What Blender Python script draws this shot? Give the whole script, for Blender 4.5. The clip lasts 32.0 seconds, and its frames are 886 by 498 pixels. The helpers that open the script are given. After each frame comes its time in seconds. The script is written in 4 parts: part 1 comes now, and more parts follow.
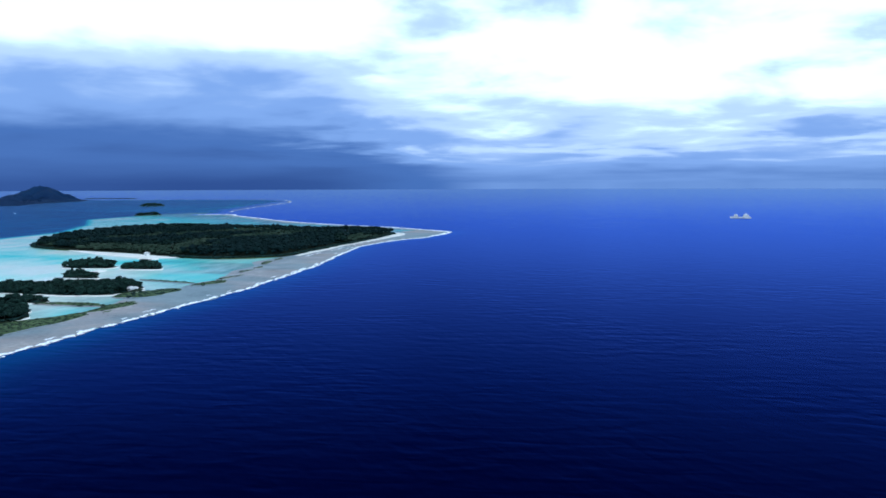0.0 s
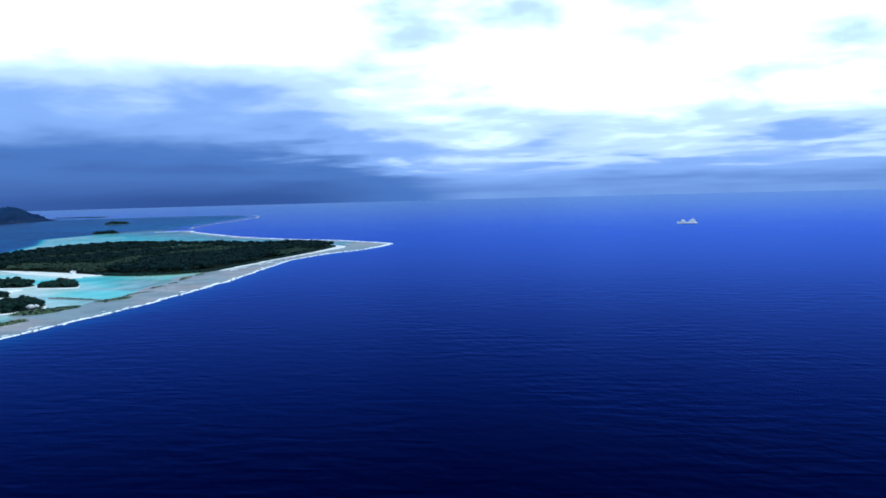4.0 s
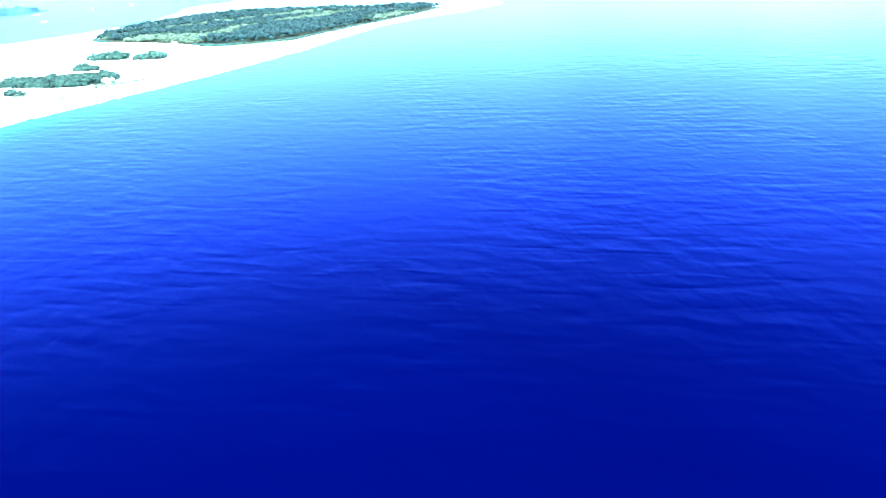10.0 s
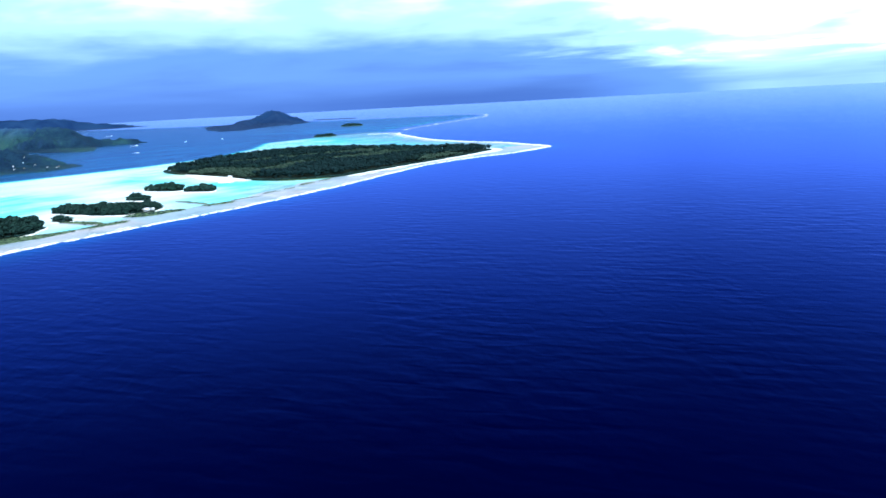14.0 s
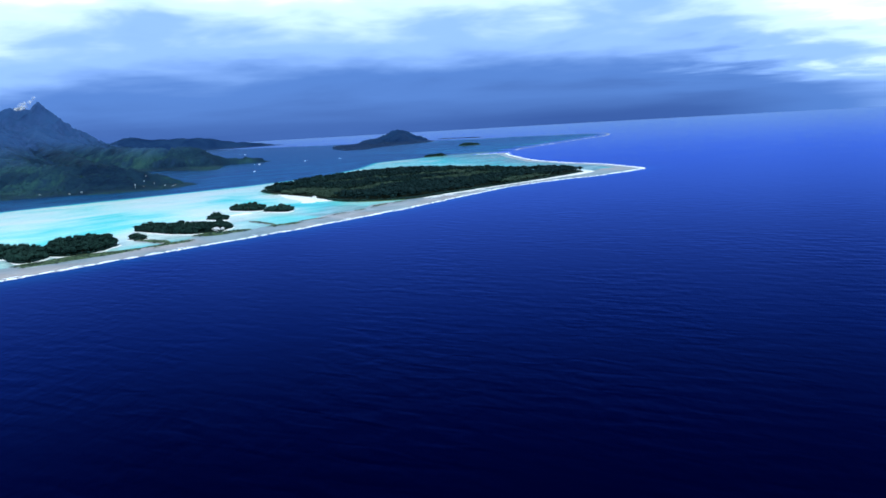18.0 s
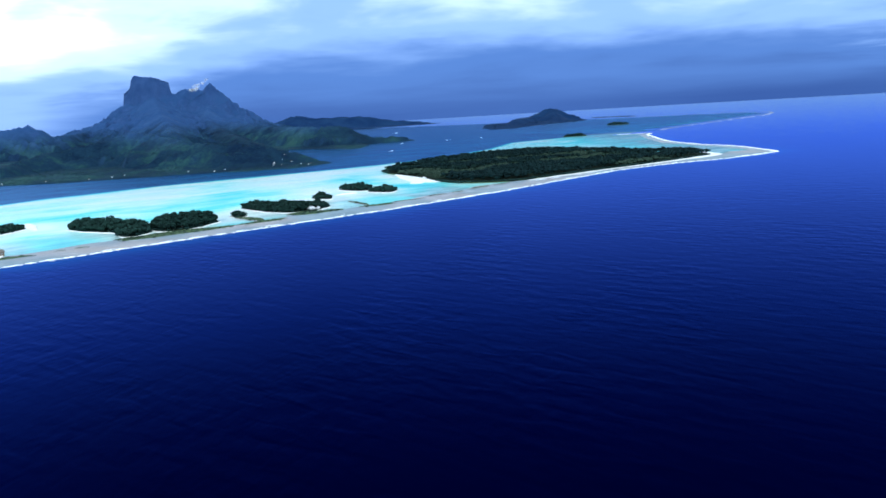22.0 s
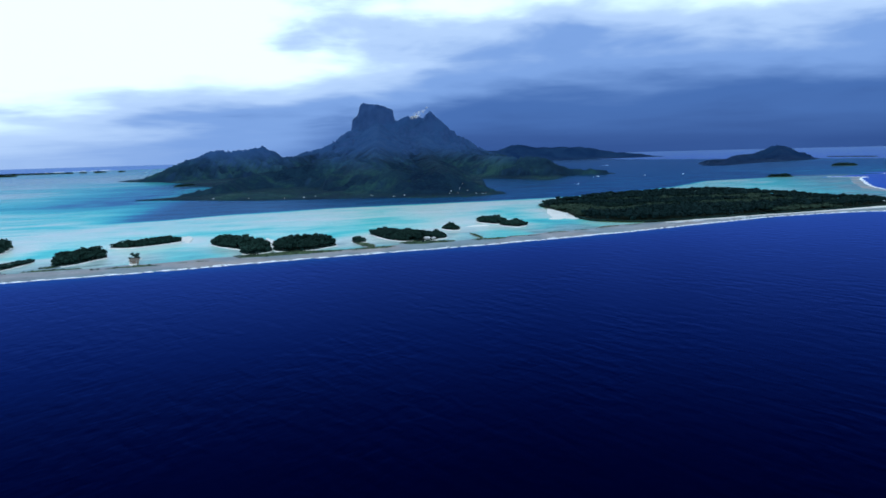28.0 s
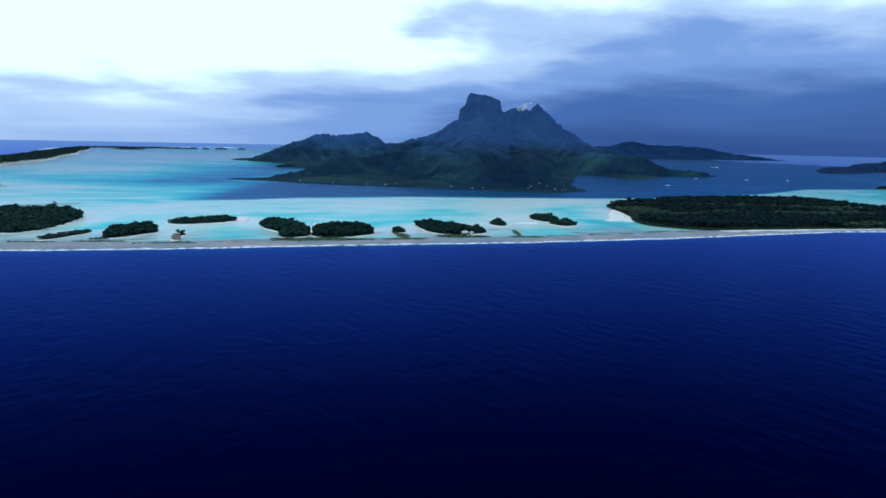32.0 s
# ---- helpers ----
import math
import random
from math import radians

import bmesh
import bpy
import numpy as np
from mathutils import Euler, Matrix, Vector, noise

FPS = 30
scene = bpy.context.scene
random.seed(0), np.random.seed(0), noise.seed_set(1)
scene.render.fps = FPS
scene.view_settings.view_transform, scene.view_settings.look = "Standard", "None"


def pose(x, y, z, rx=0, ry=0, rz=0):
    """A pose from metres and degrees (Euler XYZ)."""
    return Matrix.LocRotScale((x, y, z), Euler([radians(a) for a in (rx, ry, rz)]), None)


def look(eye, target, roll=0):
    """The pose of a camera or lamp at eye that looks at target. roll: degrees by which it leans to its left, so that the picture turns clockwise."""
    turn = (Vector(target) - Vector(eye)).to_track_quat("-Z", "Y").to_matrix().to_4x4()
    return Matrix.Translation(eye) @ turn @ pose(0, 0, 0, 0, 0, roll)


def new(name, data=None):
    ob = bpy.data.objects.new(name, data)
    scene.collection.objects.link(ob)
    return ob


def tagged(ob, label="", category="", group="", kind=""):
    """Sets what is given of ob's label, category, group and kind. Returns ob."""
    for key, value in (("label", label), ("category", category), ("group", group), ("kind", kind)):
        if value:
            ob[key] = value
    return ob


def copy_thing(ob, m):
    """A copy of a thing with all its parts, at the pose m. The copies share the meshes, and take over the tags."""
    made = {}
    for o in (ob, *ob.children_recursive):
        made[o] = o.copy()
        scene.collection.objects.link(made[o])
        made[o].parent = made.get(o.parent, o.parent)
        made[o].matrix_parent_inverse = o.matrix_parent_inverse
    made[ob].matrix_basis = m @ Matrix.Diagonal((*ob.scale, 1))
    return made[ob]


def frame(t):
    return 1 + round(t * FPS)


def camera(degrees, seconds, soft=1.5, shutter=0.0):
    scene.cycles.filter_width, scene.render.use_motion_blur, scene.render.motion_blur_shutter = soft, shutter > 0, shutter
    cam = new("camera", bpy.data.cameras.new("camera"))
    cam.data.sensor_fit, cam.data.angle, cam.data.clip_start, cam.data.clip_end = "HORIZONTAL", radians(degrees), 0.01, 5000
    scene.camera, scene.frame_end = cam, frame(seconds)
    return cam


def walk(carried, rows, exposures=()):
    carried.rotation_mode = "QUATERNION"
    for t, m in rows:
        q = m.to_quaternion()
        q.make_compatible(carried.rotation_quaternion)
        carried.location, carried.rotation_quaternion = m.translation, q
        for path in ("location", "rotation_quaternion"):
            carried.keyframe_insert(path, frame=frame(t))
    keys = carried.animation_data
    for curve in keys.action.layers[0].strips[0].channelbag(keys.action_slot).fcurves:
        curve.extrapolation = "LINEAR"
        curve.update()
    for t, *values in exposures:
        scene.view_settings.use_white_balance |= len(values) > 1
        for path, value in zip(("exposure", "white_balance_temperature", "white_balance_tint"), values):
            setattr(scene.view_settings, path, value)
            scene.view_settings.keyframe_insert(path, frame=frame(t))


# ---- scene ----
FOV = 55.276
WALK = [(0, -169.37, 162.64, 33.30, 60.418, 4.423, -0.162),
        (1, -168.13, 154.97, 33.14, 58.354, 2.968, -0.125),
        (2, -166.67, 147.05, 33.12, 59.636, 2.991, -0.923),
        (2.5, -165.92, 143.09, 33.17, 60.945, 2.572, -1.070),
        (4.5, -162.45, 127.28, 33.81, 61.376, 4.586, -1.530),
        (5, -161.36, 123.64, 33.99, 61.076, 6.167, -1.711),
        (5.5, -160.15, 120.14, 34.17, 60.343, 8.713, -1.778),
        (6, -158.75, 116.73, 34.34, 59.352, 11.435, -1.371),
        (6.5, -157.17, 113.40, 34.50, 58.506, 13.684, -1.497),
        (7, -155.43, 110.12, 34.66, 57.204, 15.010, -2.464),
        (8, -151.47, 103.57, 35.03, 54.707, 16.469, -3.487),
        (9, -147.34, 96.63, 35.39, 51.969, 17.540, -3.793),
        (10, -143.50, 89.40, 35.76, 48.728, 19.347, -4.170),
        (11, -140.38, 82.34, 36.09, 47.829, 19.656, -3.262),
        (12, -137.55, 75.63, 36.38, 46.545, 19.234, -0.354),
        (12.5, -136.05, 72.42, 36.52, 43.675, 15.286, -2.031),
        (13, -134.36, 69.32, 36.66, 43.070, 11.543, -2.512),
        (13.5, -132.45, 66.31, 36.81, 43.411, 10.085, -3.006),
        (15.5, -121.94, 54.98, 37.48, 41.668, 10.364, -3.223),
        (16, -119.11, 52.28, 37.60, 40.146, 9.923, -3.384),
        (17, -113.25, 47.14, 37.78, 37.108, 8.884, -3.472),
        (18, -107.22, 42.33, 37.96, 34.287, 8.385, -3.261),
        (19, -101.26, 38.02, 38.15, 31.514, 8.408, -3.405),
        (20, -94.92, 33.96, 38.23, 28.816, 8.736, -3.338),
        (21, -88.10, 29.89, 38.26, 25.904, 9.153, -3.446),
        (22, -80.97, 25.74, 38.25, 23.179, 9.214, -3.387),
        (23, -73.72, 21.72, 38.30, 20.239, 9.676, -3.240),
        (24, -66.38, 18.13, 38.42, 17.372, 9.185, -2.981),
        (25, -58.70, 14.97, 38.61, 14.496, 9.268, -2.098),
        (25.5, -54.71, 13.38, 38.72, 13.030, 8.934, -1.833),
        (27.5, -38.14, 6.92, 39.34, 9.130, 7.115, -1.970),
        (28, -34.05, 5.62, 39.52, 7.791, 6.658, -1.541),
        (28.5, -30.00, 4.48, 39.70, 6.336, 6.146, -1.049),
        (29, -25.95, 3.48, 39.90, 5.046, 5.884, -0.621),
        (29.5, -21.87, 2.62, 40.12, 3.904, 5.641, -0.371),
        (30, -17.68, 1.88, 40.37, 2.970, 5.366, 0.024),
        (30.5, -13.41, 1.27, 40.64, 1.976, 5.291, 0.083),
        (31, -9.03, 0.77, 40.93, 1.090, 5.786, 0.017),
        (31.5, -4.56, 0.35, 41.23, 0.568, 6.536, 0.513),
        (32, -0.00, -0.00, 41.54, -0.000, 7.302, 1.172)]
# seconds, stops, kelvin, tint
LIGHT = [(0, -0.2, 4950, 3), (1, -0.25, 4950, 3), (2.5, 0.05, 4950, 3), (5, -0.12, 4950, 3), (6, 1.4, 4950, 3), (7, 2.85, 4950, 3), (8, 3.85, 5200, 3),
         (9, 4.2, 5350, 3), (10, 4.5, 5350, 3), (11, 4.3, 5350, 3), (12, 3.55, 5300, 3), (13, 1.8, 5200, 3), (16, 0.8, 5120, 3), (17, 0.6, 5150, 3), (18, 0.32, 5150, 3), (19, 0.4, 5150, 3),
         (23, 0.4, 5150, 3), (25, 0.33, 5150, 3), (28, -0.35, 5050, 3), (29, -0.15, 5050, 3), (30, -0.1, 5050, 3), (31, -0.5, 4950, 3), (32, -0.4, 4950, 3)]


def stand(x, y, z, yaw, pitch, roll):
    return pose(x, y, z, 90 - pitch, 0, -yaw) @ pose(0, 0, 0, 0, 0, roll)


cam = camera(FOV, 32.0, 1.65)
walk(cam, [(r[0], stand(*r[1:])) for r in WALK], LIGHT)

# ---- light ----
SUN_HEIGHT, SUN_TURN = 48.0, 200.0   # the sun stands behind thin cloud, behind and beside the camera
world = bpy.data.worlds.new("sky")
scene.world = world
world.use_nodes = True


class Nodes:
    """Short ways to build a node tree."""

    def __init__(self, tree):
        self.tree = tree
        tree.nodes.clear()

    def add(self, kind, ins=(), **props):
        n = self.tree.nodes.new("ShaderNode" + kind)
        for k, v in props.items():
            setattr(n, k, v)
        for k, v in dict(ins).items():
            if isinstance(v, bpy.types.NodeSocket):
                self.tree.links.new(v, n.inputs[k])
            else:
                n.inputs[k].default_value = v
        return n

    def math(self, op, a, b=0.0, clamp=False):
        return self.add("Math", {0: a, 1: b}, operation=op, use_clamp=clamp).outputs[0]

    def ramp(self, fac, stops, smooth=True):
        n = self.add("ValToRGB", {0: fac})
        n.color_ramp.interpolation = "EASE" if smooth else "LINEAR"
        e = n.color_ramp.elements
        while len(e) < len(stops):
            e.new(0.5)
        for el, (p, c) in zip(e, stops):
            el.position = p
            el.color = (*c, 1) if isinstance(c, tuple) else (c, c, c, 1)
        return n.outputs[0]

    def mix(self, fac, a, b, mode="MIX"):
        n = self.add("Mix", {0: fac, 6: a, 7: b}, data_type="RGBA", blend_type=mode)
        return n.outputs[2]

    def noise(self, vec, scale, detail=4.0, rough=0.55, dist=0.0):
        return self.add("TexNoise", {"Vector": vec, "Scale": scale, "Detail": detail, "Roughness": rough, "Distortion": dist}).outputs[0]

    def mapped(self, vec, scale=(1, 1, 1), turn=(0, 0, 0), shift=(0, 0, 0)):
        return self.add("Mapping", {0: vec, 1: shift, 2: turn, 3: scale}).outputs[0]


def rgb(r, g, b):
    return (r, g, b, 1)


def sky_world():
    n = Nodes(world.node_tree)
    way = n.add("TexCoord").outputs["Generated"]
    sky = n.add("TexSky", sky_type="NISHITA", sun_disc=False, sun_elevation=radians(SUN_HEIGHT), sun_rotation=radians(SUN_TURN)).outputs[0]
    blue = n.mix(1.0, sky, rgb(0.10, 0.10, 0.10), "MULTIPLY")
    x, y, z = n.add("SeparateXYZ", {0: way}).outputs
    up = n.math("MAXIMUM", z, 0.0)
    # cloud layer seen in perspective: flattens towards the horizon
    turn = n.math("ARCTAN2", x, y)
    level = n.math("LOGARITHM", n.math("MULTIPLY", n.math("ADD", up, 0.035), 28.57), 2.71828)
    flat = n.add("CombineXYZ", {0: n.math("MULTIPLY", turn, 5.0), 1: n.math("MULTIPLY", level, 2.3), 2: 0.0}).outputs[0]
    big = n.noise(n.mapped(flat, shift=(3.1, 1.7, 0)), 1.0, 4.0, 0.5, 0.25)
    small = n.noise(n.mapped(flat, (1.7, 2.2, 1), shift=(1.0, 4.0, 2.0)), 1.0, 6.0, 0.52, 0.3)
    puffs = n.ramp(small, [(0.40, 0.0), (0.70, 1.0)])
    cloud = n.math("ADD", n.math("MULTIPLY", n.math("SUBTRACT", big, 0.5), n.ramp(up, [(0.0, 0.15), (0.06, 0.66), (0.14, 0.9)])), n.math("MULTIPLY", n.math("SUBTRACT", small, 0.5), n.ramp(up, [(0.0, 0.05), (0.06, 0.26), (0.13, 0.62)])))
    # brightness of the layer: rain haze low down, bright thin cloud higher up
    lift = n.math("ADD", cloud, n.math("MINIMUM", n.math("MULTIPLY", n.math("MULTIPLY", up, n.math("ADD", up, 0.03)), 34.0), 0.44))
    # lit cumulus low over the open sea in the east
    east = n.math("MULTIPLY", n.ramp(turn, [(0.76, 0.0), (0.92, 1.0)]), n.ramp(up, [(0.012, 0.0), (0.04, 1.0), (0.07, 0.5), (0.11, 0.0)]))
    lift = n.math("ADD", lift, n.math("MULTIPLY", n.math("MULTIPLY", east, puffs), 0.17))
    # a wide shower far off beyond the island
    bank = n.add("VectorMath", {0: way, 1: (0.50, 0.86, 0.06)}, operation="DOT_PRODUCT").outputs["Value"]
    bank = n.ramp(bank, [(0.82, 0.0), (0.985, 1.0)])
    clear = n.add("VectorMath", {0: way, 1: (-0.64, 0.77, 0.0)}, operation="DOT_PRODUCT").outputs["Value"]
    lift = n.math("ADD", lift, n.math("MULTIPLY", n.ramp(clear, [(0.75, 0.0), (1.0, 1.0)]), 0.2))
    low = n.ramp(up, [(0.0, 1.0), (0.125, 0.80), (0.195, 0.0)])
    rain = n.math("MULTIPLY", bank, low)
    calm = n.math("SUBTRACT", n.math("MULTIPLY", up, 2.0), 0.135)
    lift = n.math("SUBTRACT", lift, n.math("MULTIPLY", rain, 0.40))
    lift = n.add("Mix", {0: n.math("MULTIPLY", rain, 0.62), 2: lift, 3: calm}, data_type="FLOAT").outputs[0]
    lift = n.math("SUBTRACT", lift, n.math("MULTIPLY", n.ramp(up, [(0.0, 1.0), (0.035, 0.0)]), 0.02))
    lift = n.math("SUBTRACT", lift, n.math("MULTIPLY", n.math("MULTIPLY", n.ramp(up, [(0.0, 1.0), (0.024, 0.0)]), n.ramp(turn, [(0.5, 0.0), (0.8, 1.0)])), 0.025))
    # thin bright cloud above the shower
    gap = n.math("MULTIPLY", n.ramp(up, [(0.118, 0.0), (0.175, 1.0)]), n.ramp(turn, [(0.42, 0.0), (0.60, 1.0), (0.85, 1.0), (1.05, 0.0)]))
    lift = n.math("ADD", lift, n.math("MULTIPLY", gap, 0.30))
    tone = n.ramp(n.math("ADD", lift, 0.33, True),
                  [(0.0, (0.038, 0.075, 0.24)), (0.20, (0.105, 0.188, 0.445)), (0.38, (0.345, 0.465, 0.77)), (0.56, (0.76, 0.83, 0.99)), (0.8, (1.5, 1.55, 1.6))])
    # unseen sky overhead, added dimmer towards the shower to darken sea and land
    overhead_dim = n.ramp(n.math("COSINE", n.math("SUBTRACT", turn, 0.6)), [(0.55, 0.0), (0.98, 1.0)])
    tone = n.mix(n.ramp(up, [(0.23, 0.0), (0.45, 1.0)]), tone, n.mix(overhead_dim, rgb(0.95, 1.0, 1.08), rgb(0.30, 0.36, 0.47)))
    both = n.mix(0.97, blue, tone)
    bg = n.add("Background", {"Color": both, "Strength": 1.0})
    n.tree.links.new(bg.outputs[0], n.add("OutputWorld").inputs[0])


sky_world()
sun_data = bpy.data.lights.new("sun", "SUN")
sun_data.energy, sun_data.angle, sun_data.color = 1.4, radians(12), (1.0, 0.96, 0.9)
sun = new("sun", sun_data)
sun.matrix_world = look((0, 0, 900), (900 * -math.sin(radians(SUN_TURN)) / math.tan(radians(SUN_HEIGHT)), 900 * -math.cos(radians(SUN_TURN)) / math.tan(radians(SUN_HEIGHT)), 0))


# ---- materials ----
def material(name):
    m = bpy.data.materials.new(name)
    m.use_nodes = True
    return m, Nodes(m.node_tree)


def surface(n, colour, rough=0.8, height=None, strength=0.3, distance=0.2, **more):
    b = n.add("BsdfPrincipled", {"Base Color": colour, "Roughness": rough})
    for k, v in more.items():
        key = k.replace("_", " ")
        if isinstance(v, bpy.types.NodeSocket):
            n.tree.links.new(v, b.inputs[key])
        else:
            b.inputs[key].default_value = v
    if height is not None:
        n.tree.links.new(n.add("Bump", {"Height": height, "Strength": strength, "Distance": distance}).outputs[0], b.inputs["Normal"])
    n.tree.links.new(b.outputs[0], n.add("OutputMaterial").inputs[0])


def crests(n, p, way, along, across):
    """Places for a noise whose ridges run in a compass direction, that long and that far apart."""
    return n.mapped(n.mapped(p, turn=(0, 0, radians(way - 90))), (1 / along, 1 / across, 1))


def sea_material():
    m, n = material("deep sea water")
    p = n.add("TexCoord").outputs["Object"]
    swell = n.noise(crests(n, p, -22, 8.0, 3.2), 1.0, 1.0, 0.45, 0.4)
    cross = n.noise(crests(n, p, 38, 5.0, 2.2), 1.0, 1.0, 0.45, 0.4)
    chop = n.noise(crests(n, p, 5, 2.4, 1.2), 1.0, 1.5, 0.5, 0.3)
    h = n.math("ADD", n.math("MULTIPLY", swell, 1.2), n.math("ADD", n.math("MULTIPLY", cross, 0.55), n.math("MULTIPLY", chop, 0.15)))
    patch = n.noise(crests(n, p, 10, 130.0, 60.0), 1.0, 4.0, 0.6, 0.5)
    col = n.mix(patch, rgb(0.0001, 0.0001, 0.005), rgb(0.0001, 0.0003, 0.011))
    # paler water over the outer slope of the reef
    shoal = n.add("Attribute", attribute_name="shoal").outputs["Fac"]
    col = n.mix(shoal, col, rgb(0.006, 0.050, 0.11))
    wind = n.ramp(n.noise(crests(n, p, 25, 70.0, 34.0), 1.0, 4.0, 0.6, 0.8), [(0.36, 0.045), (0.64, 0.11)])
    bump = n.add("Bump", {"Height": h, "Strength": wind, "Distance": 1.0}).outputs[0]
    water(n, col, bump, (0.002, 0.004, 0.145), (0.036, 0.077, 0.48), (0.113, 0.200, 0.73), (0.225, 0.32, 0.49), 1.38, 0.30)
    return m


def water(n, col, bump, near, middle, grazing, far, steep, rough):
    """Deep colour from below, and a mirror of the sky that grows towards grazing sight, its tint painted by viewing
    angle.
    """
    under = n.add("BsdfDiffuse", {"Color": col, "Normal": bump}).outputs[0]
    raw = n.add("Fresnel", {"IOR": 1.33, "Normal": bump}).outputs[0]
    # hand-set mirror tints; the last one pales the horizon in place of haze
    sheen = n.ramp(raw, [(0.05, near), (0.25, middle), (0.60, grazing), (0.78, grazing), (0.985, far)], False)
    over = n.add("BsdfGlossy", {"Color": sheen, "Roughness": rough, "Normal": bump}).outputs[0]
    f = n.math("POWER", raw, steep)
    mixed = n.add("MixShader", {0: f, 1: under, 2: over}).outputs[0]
    n.tree.links.new(mixed, n.add("OutputMaterial").inputs[0])


def lagoon_material():
    """Water over sand: the colour follows the depth of the water, 0 at a beach and 1 in the deep basin."""
    m, n = material("lagoon water")
    p = n.add("TexCoord").outputs["Object"]
    depth = n.add("Attribute", attribute_name="depth").outputs["Fac"]
    drift = n.noise(crests(n, p, 78, 95.0, 30.0), 1.0, 5.0, 0.55, 1.2)
    fine = n.noise(crests(n, p, 68, 34.0, 9.0), 1.0, 4.0, 0.6, 0.6)
    d = n.math("ADD", depth, n.math("ADD", n.math("MULTIPLY", n.math("SUBTRACT", drift, 0.5), 0.56), n.math("MULTIPLY", n.math("SUBTRACT", fine, 0.5), 0.16)), True)
    col = n.ramp(d, [(0.0, (0.84, 0.93, 0.80)), (0.12, (0.62, 0.92, 0.78)), (0.27, (0.23, 0.80, 0.69)), (0.44, (0.10, 0.51, 0.53)), (0.64, (0.045, 0.17, 0.33)), (1.0, (0.014, 0.038, 0.12))], False)
    # coral rubble shows through close behind the reef
    rubble = n.add("Attribute", attribute_name="rubble").outputs["Fac"]
    stone = n.ramp(fine, [(0.3, (0.18, 0.29, 0.28)), (0.7, (0.50, 0.62, 0.56))])
    patchy = n.math("MULTIPLY", rubble, n.ramp(n.noise(n.mapped(p, (0.035, 0.02, 1)), 1.0, 5.0, 0.6, 0.8), [(0.3, 0.25), (0.6, 1.0)]))
    col = n.mix(patchy, col, stone)
    chop = n.noise(n.mapped(p, (0.5, 1.2, 1)), 1.0, 3.0, 0.6)
    bump = n.add("Bump", {"Height": chop, "Strength": 0.15, "Distance": 0.2}).outputs[0]
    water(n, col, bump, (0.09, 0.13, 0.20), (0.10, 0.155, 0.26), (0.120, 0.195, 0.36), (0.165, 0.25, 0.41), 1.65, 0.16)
    return m


def ground_material(name, stops, scale, bump=0.4, rough=0.95):
    m, n = material(name)
    p = n.add("TexCoord").outputs["Object"]
    a = n.noise(p, scale, 6.0, 0.6, 0.4)
    b = n.noise(p, scale * 9, 4.0, 0.6)
    f = n.math("ADD", n.math("MULTIPLY", a, 0.72), n.math("MULTIPLY", b, 0.28), True)
    surface(n, n.ramp(f, stops), rough, b, bump, 0.3, Specular_IOR_Level=0.1)
    return m


def leaf_material(name, dark, light, scale=0.35, own=0.45):
    m, n = material(name)
    p = n.add("TexCoord").outputs["Object"]
    r = n.add("NewGeometry").outputs["Random Per Island"]
    o = n.add("ObjectInfo").outputs["Random"]
    a = n.noise(p, scale, 4.0, 0.6)
    f = n.math("ADD", n.math("MULTIPLY", r, own), n.math("ADD", n.math("MULTIPLY", a, 0.85 - own), n.math("MULTIPLY", o, 0.25)), True)
    surface(n, n.ramp(f, [(0.15, dark), (0.85, light)]), 0.85, Specular_IOR_Level=0.04)
    return m


def plain(name, colour, rough=0.6, scale=2.0, vary=0.2, metal=0.0):
    m, n = material(name)
    p = n.add("TexCoord").outputs["Object"]
    a = n.noise(p, scale, 5.0, 0.6)
    c = n.ramp(a, [(0.25, tuple(v * (1 - vary) for v in colour)), (0.75, colour)])
    surface(n, c, rough, a, 0.1, 0.02, Metallic=metal)
    return m


def reef_material():
    """Coral rubble, part dry and grey, part under a film of water."""
    m, n = material("coral rubble flat")
    p = n.add("TexCoord").outputs["Object"]
    a = n.noise(p, 0.07, 6.0, 0.62, 0.5)
    b = n.noise(p, 0.7, 5.0, 0.65)
    c = n.noise(n.mapped(p, (0.022, 0.022, 1)), 1.0, 4.0, 0.55, 0.6)
    f = n.math("ADD", n.math("MULTIPLY", a, 0.6), n.math("MULTIPLY", b, 0.4), True)
    dry = n.ramp(f, [(0.32, (0.17, 0.175, 0.18)), (0.50, (0.27, 0.265, 0.265)), (0.70, (0.44, 0.425, 0.40))])
    wet = n.ramp(f, [(0.32, (0.13, 0.18, 0.20)), (0.55, (0.20, 0.26, 0.28)), (0.75, (0.31, 0.38, 0.38))])
    dry = n.mix(n.ramp(n.noise(p, 0.035, 3.0, 0.5, 0.8), [(0.45, 0.0), (0.65, 0.45)]), dry, rgb(0.33, 0.27, 0.23))
    surface(n, n.mix(n.ramp(c, [(0.40, 0.0), (0.62, 0.85)]), dry, wet), 0.8, b, 0.5, 0.3, Specular_IOR_Level=0.15)
    return m


SEA, LAGOON, REEF = sea_material(), lagoon_material(), reef_material()
SAND = ground_material("pale coral sand", [(0.25, (0.58, 0.55, 0.47)), (0.5, (0.73, 0.70, 0.62)), (0.8, (0.85, 0.83, 0.77))], 0.12, 0.25)
SCRUB = ground_material("low scrub and grass", [(0.3, (0.036, 0.056, 0.024)), (0.55, (0.072, 0.106, 0.042)), (0.8, (0.135, 0.165, 0.085))], 0.14, 0.6)
# near-black, as the shade under the trees is put into the floor colour
FLOOR = ground_material("forest floor with shade painted in", [(0.3, (0.006, 0.011, 0.007)), (0.7, (0.020, 0.030, 0.014))], 0.2, 0.6)
FOAM = ground_material("white surf", [(0.25, (0.80, 0.82, 0.83)), (0.6, (0.93, 0.94, 0.94))], 0.6, 0.5)
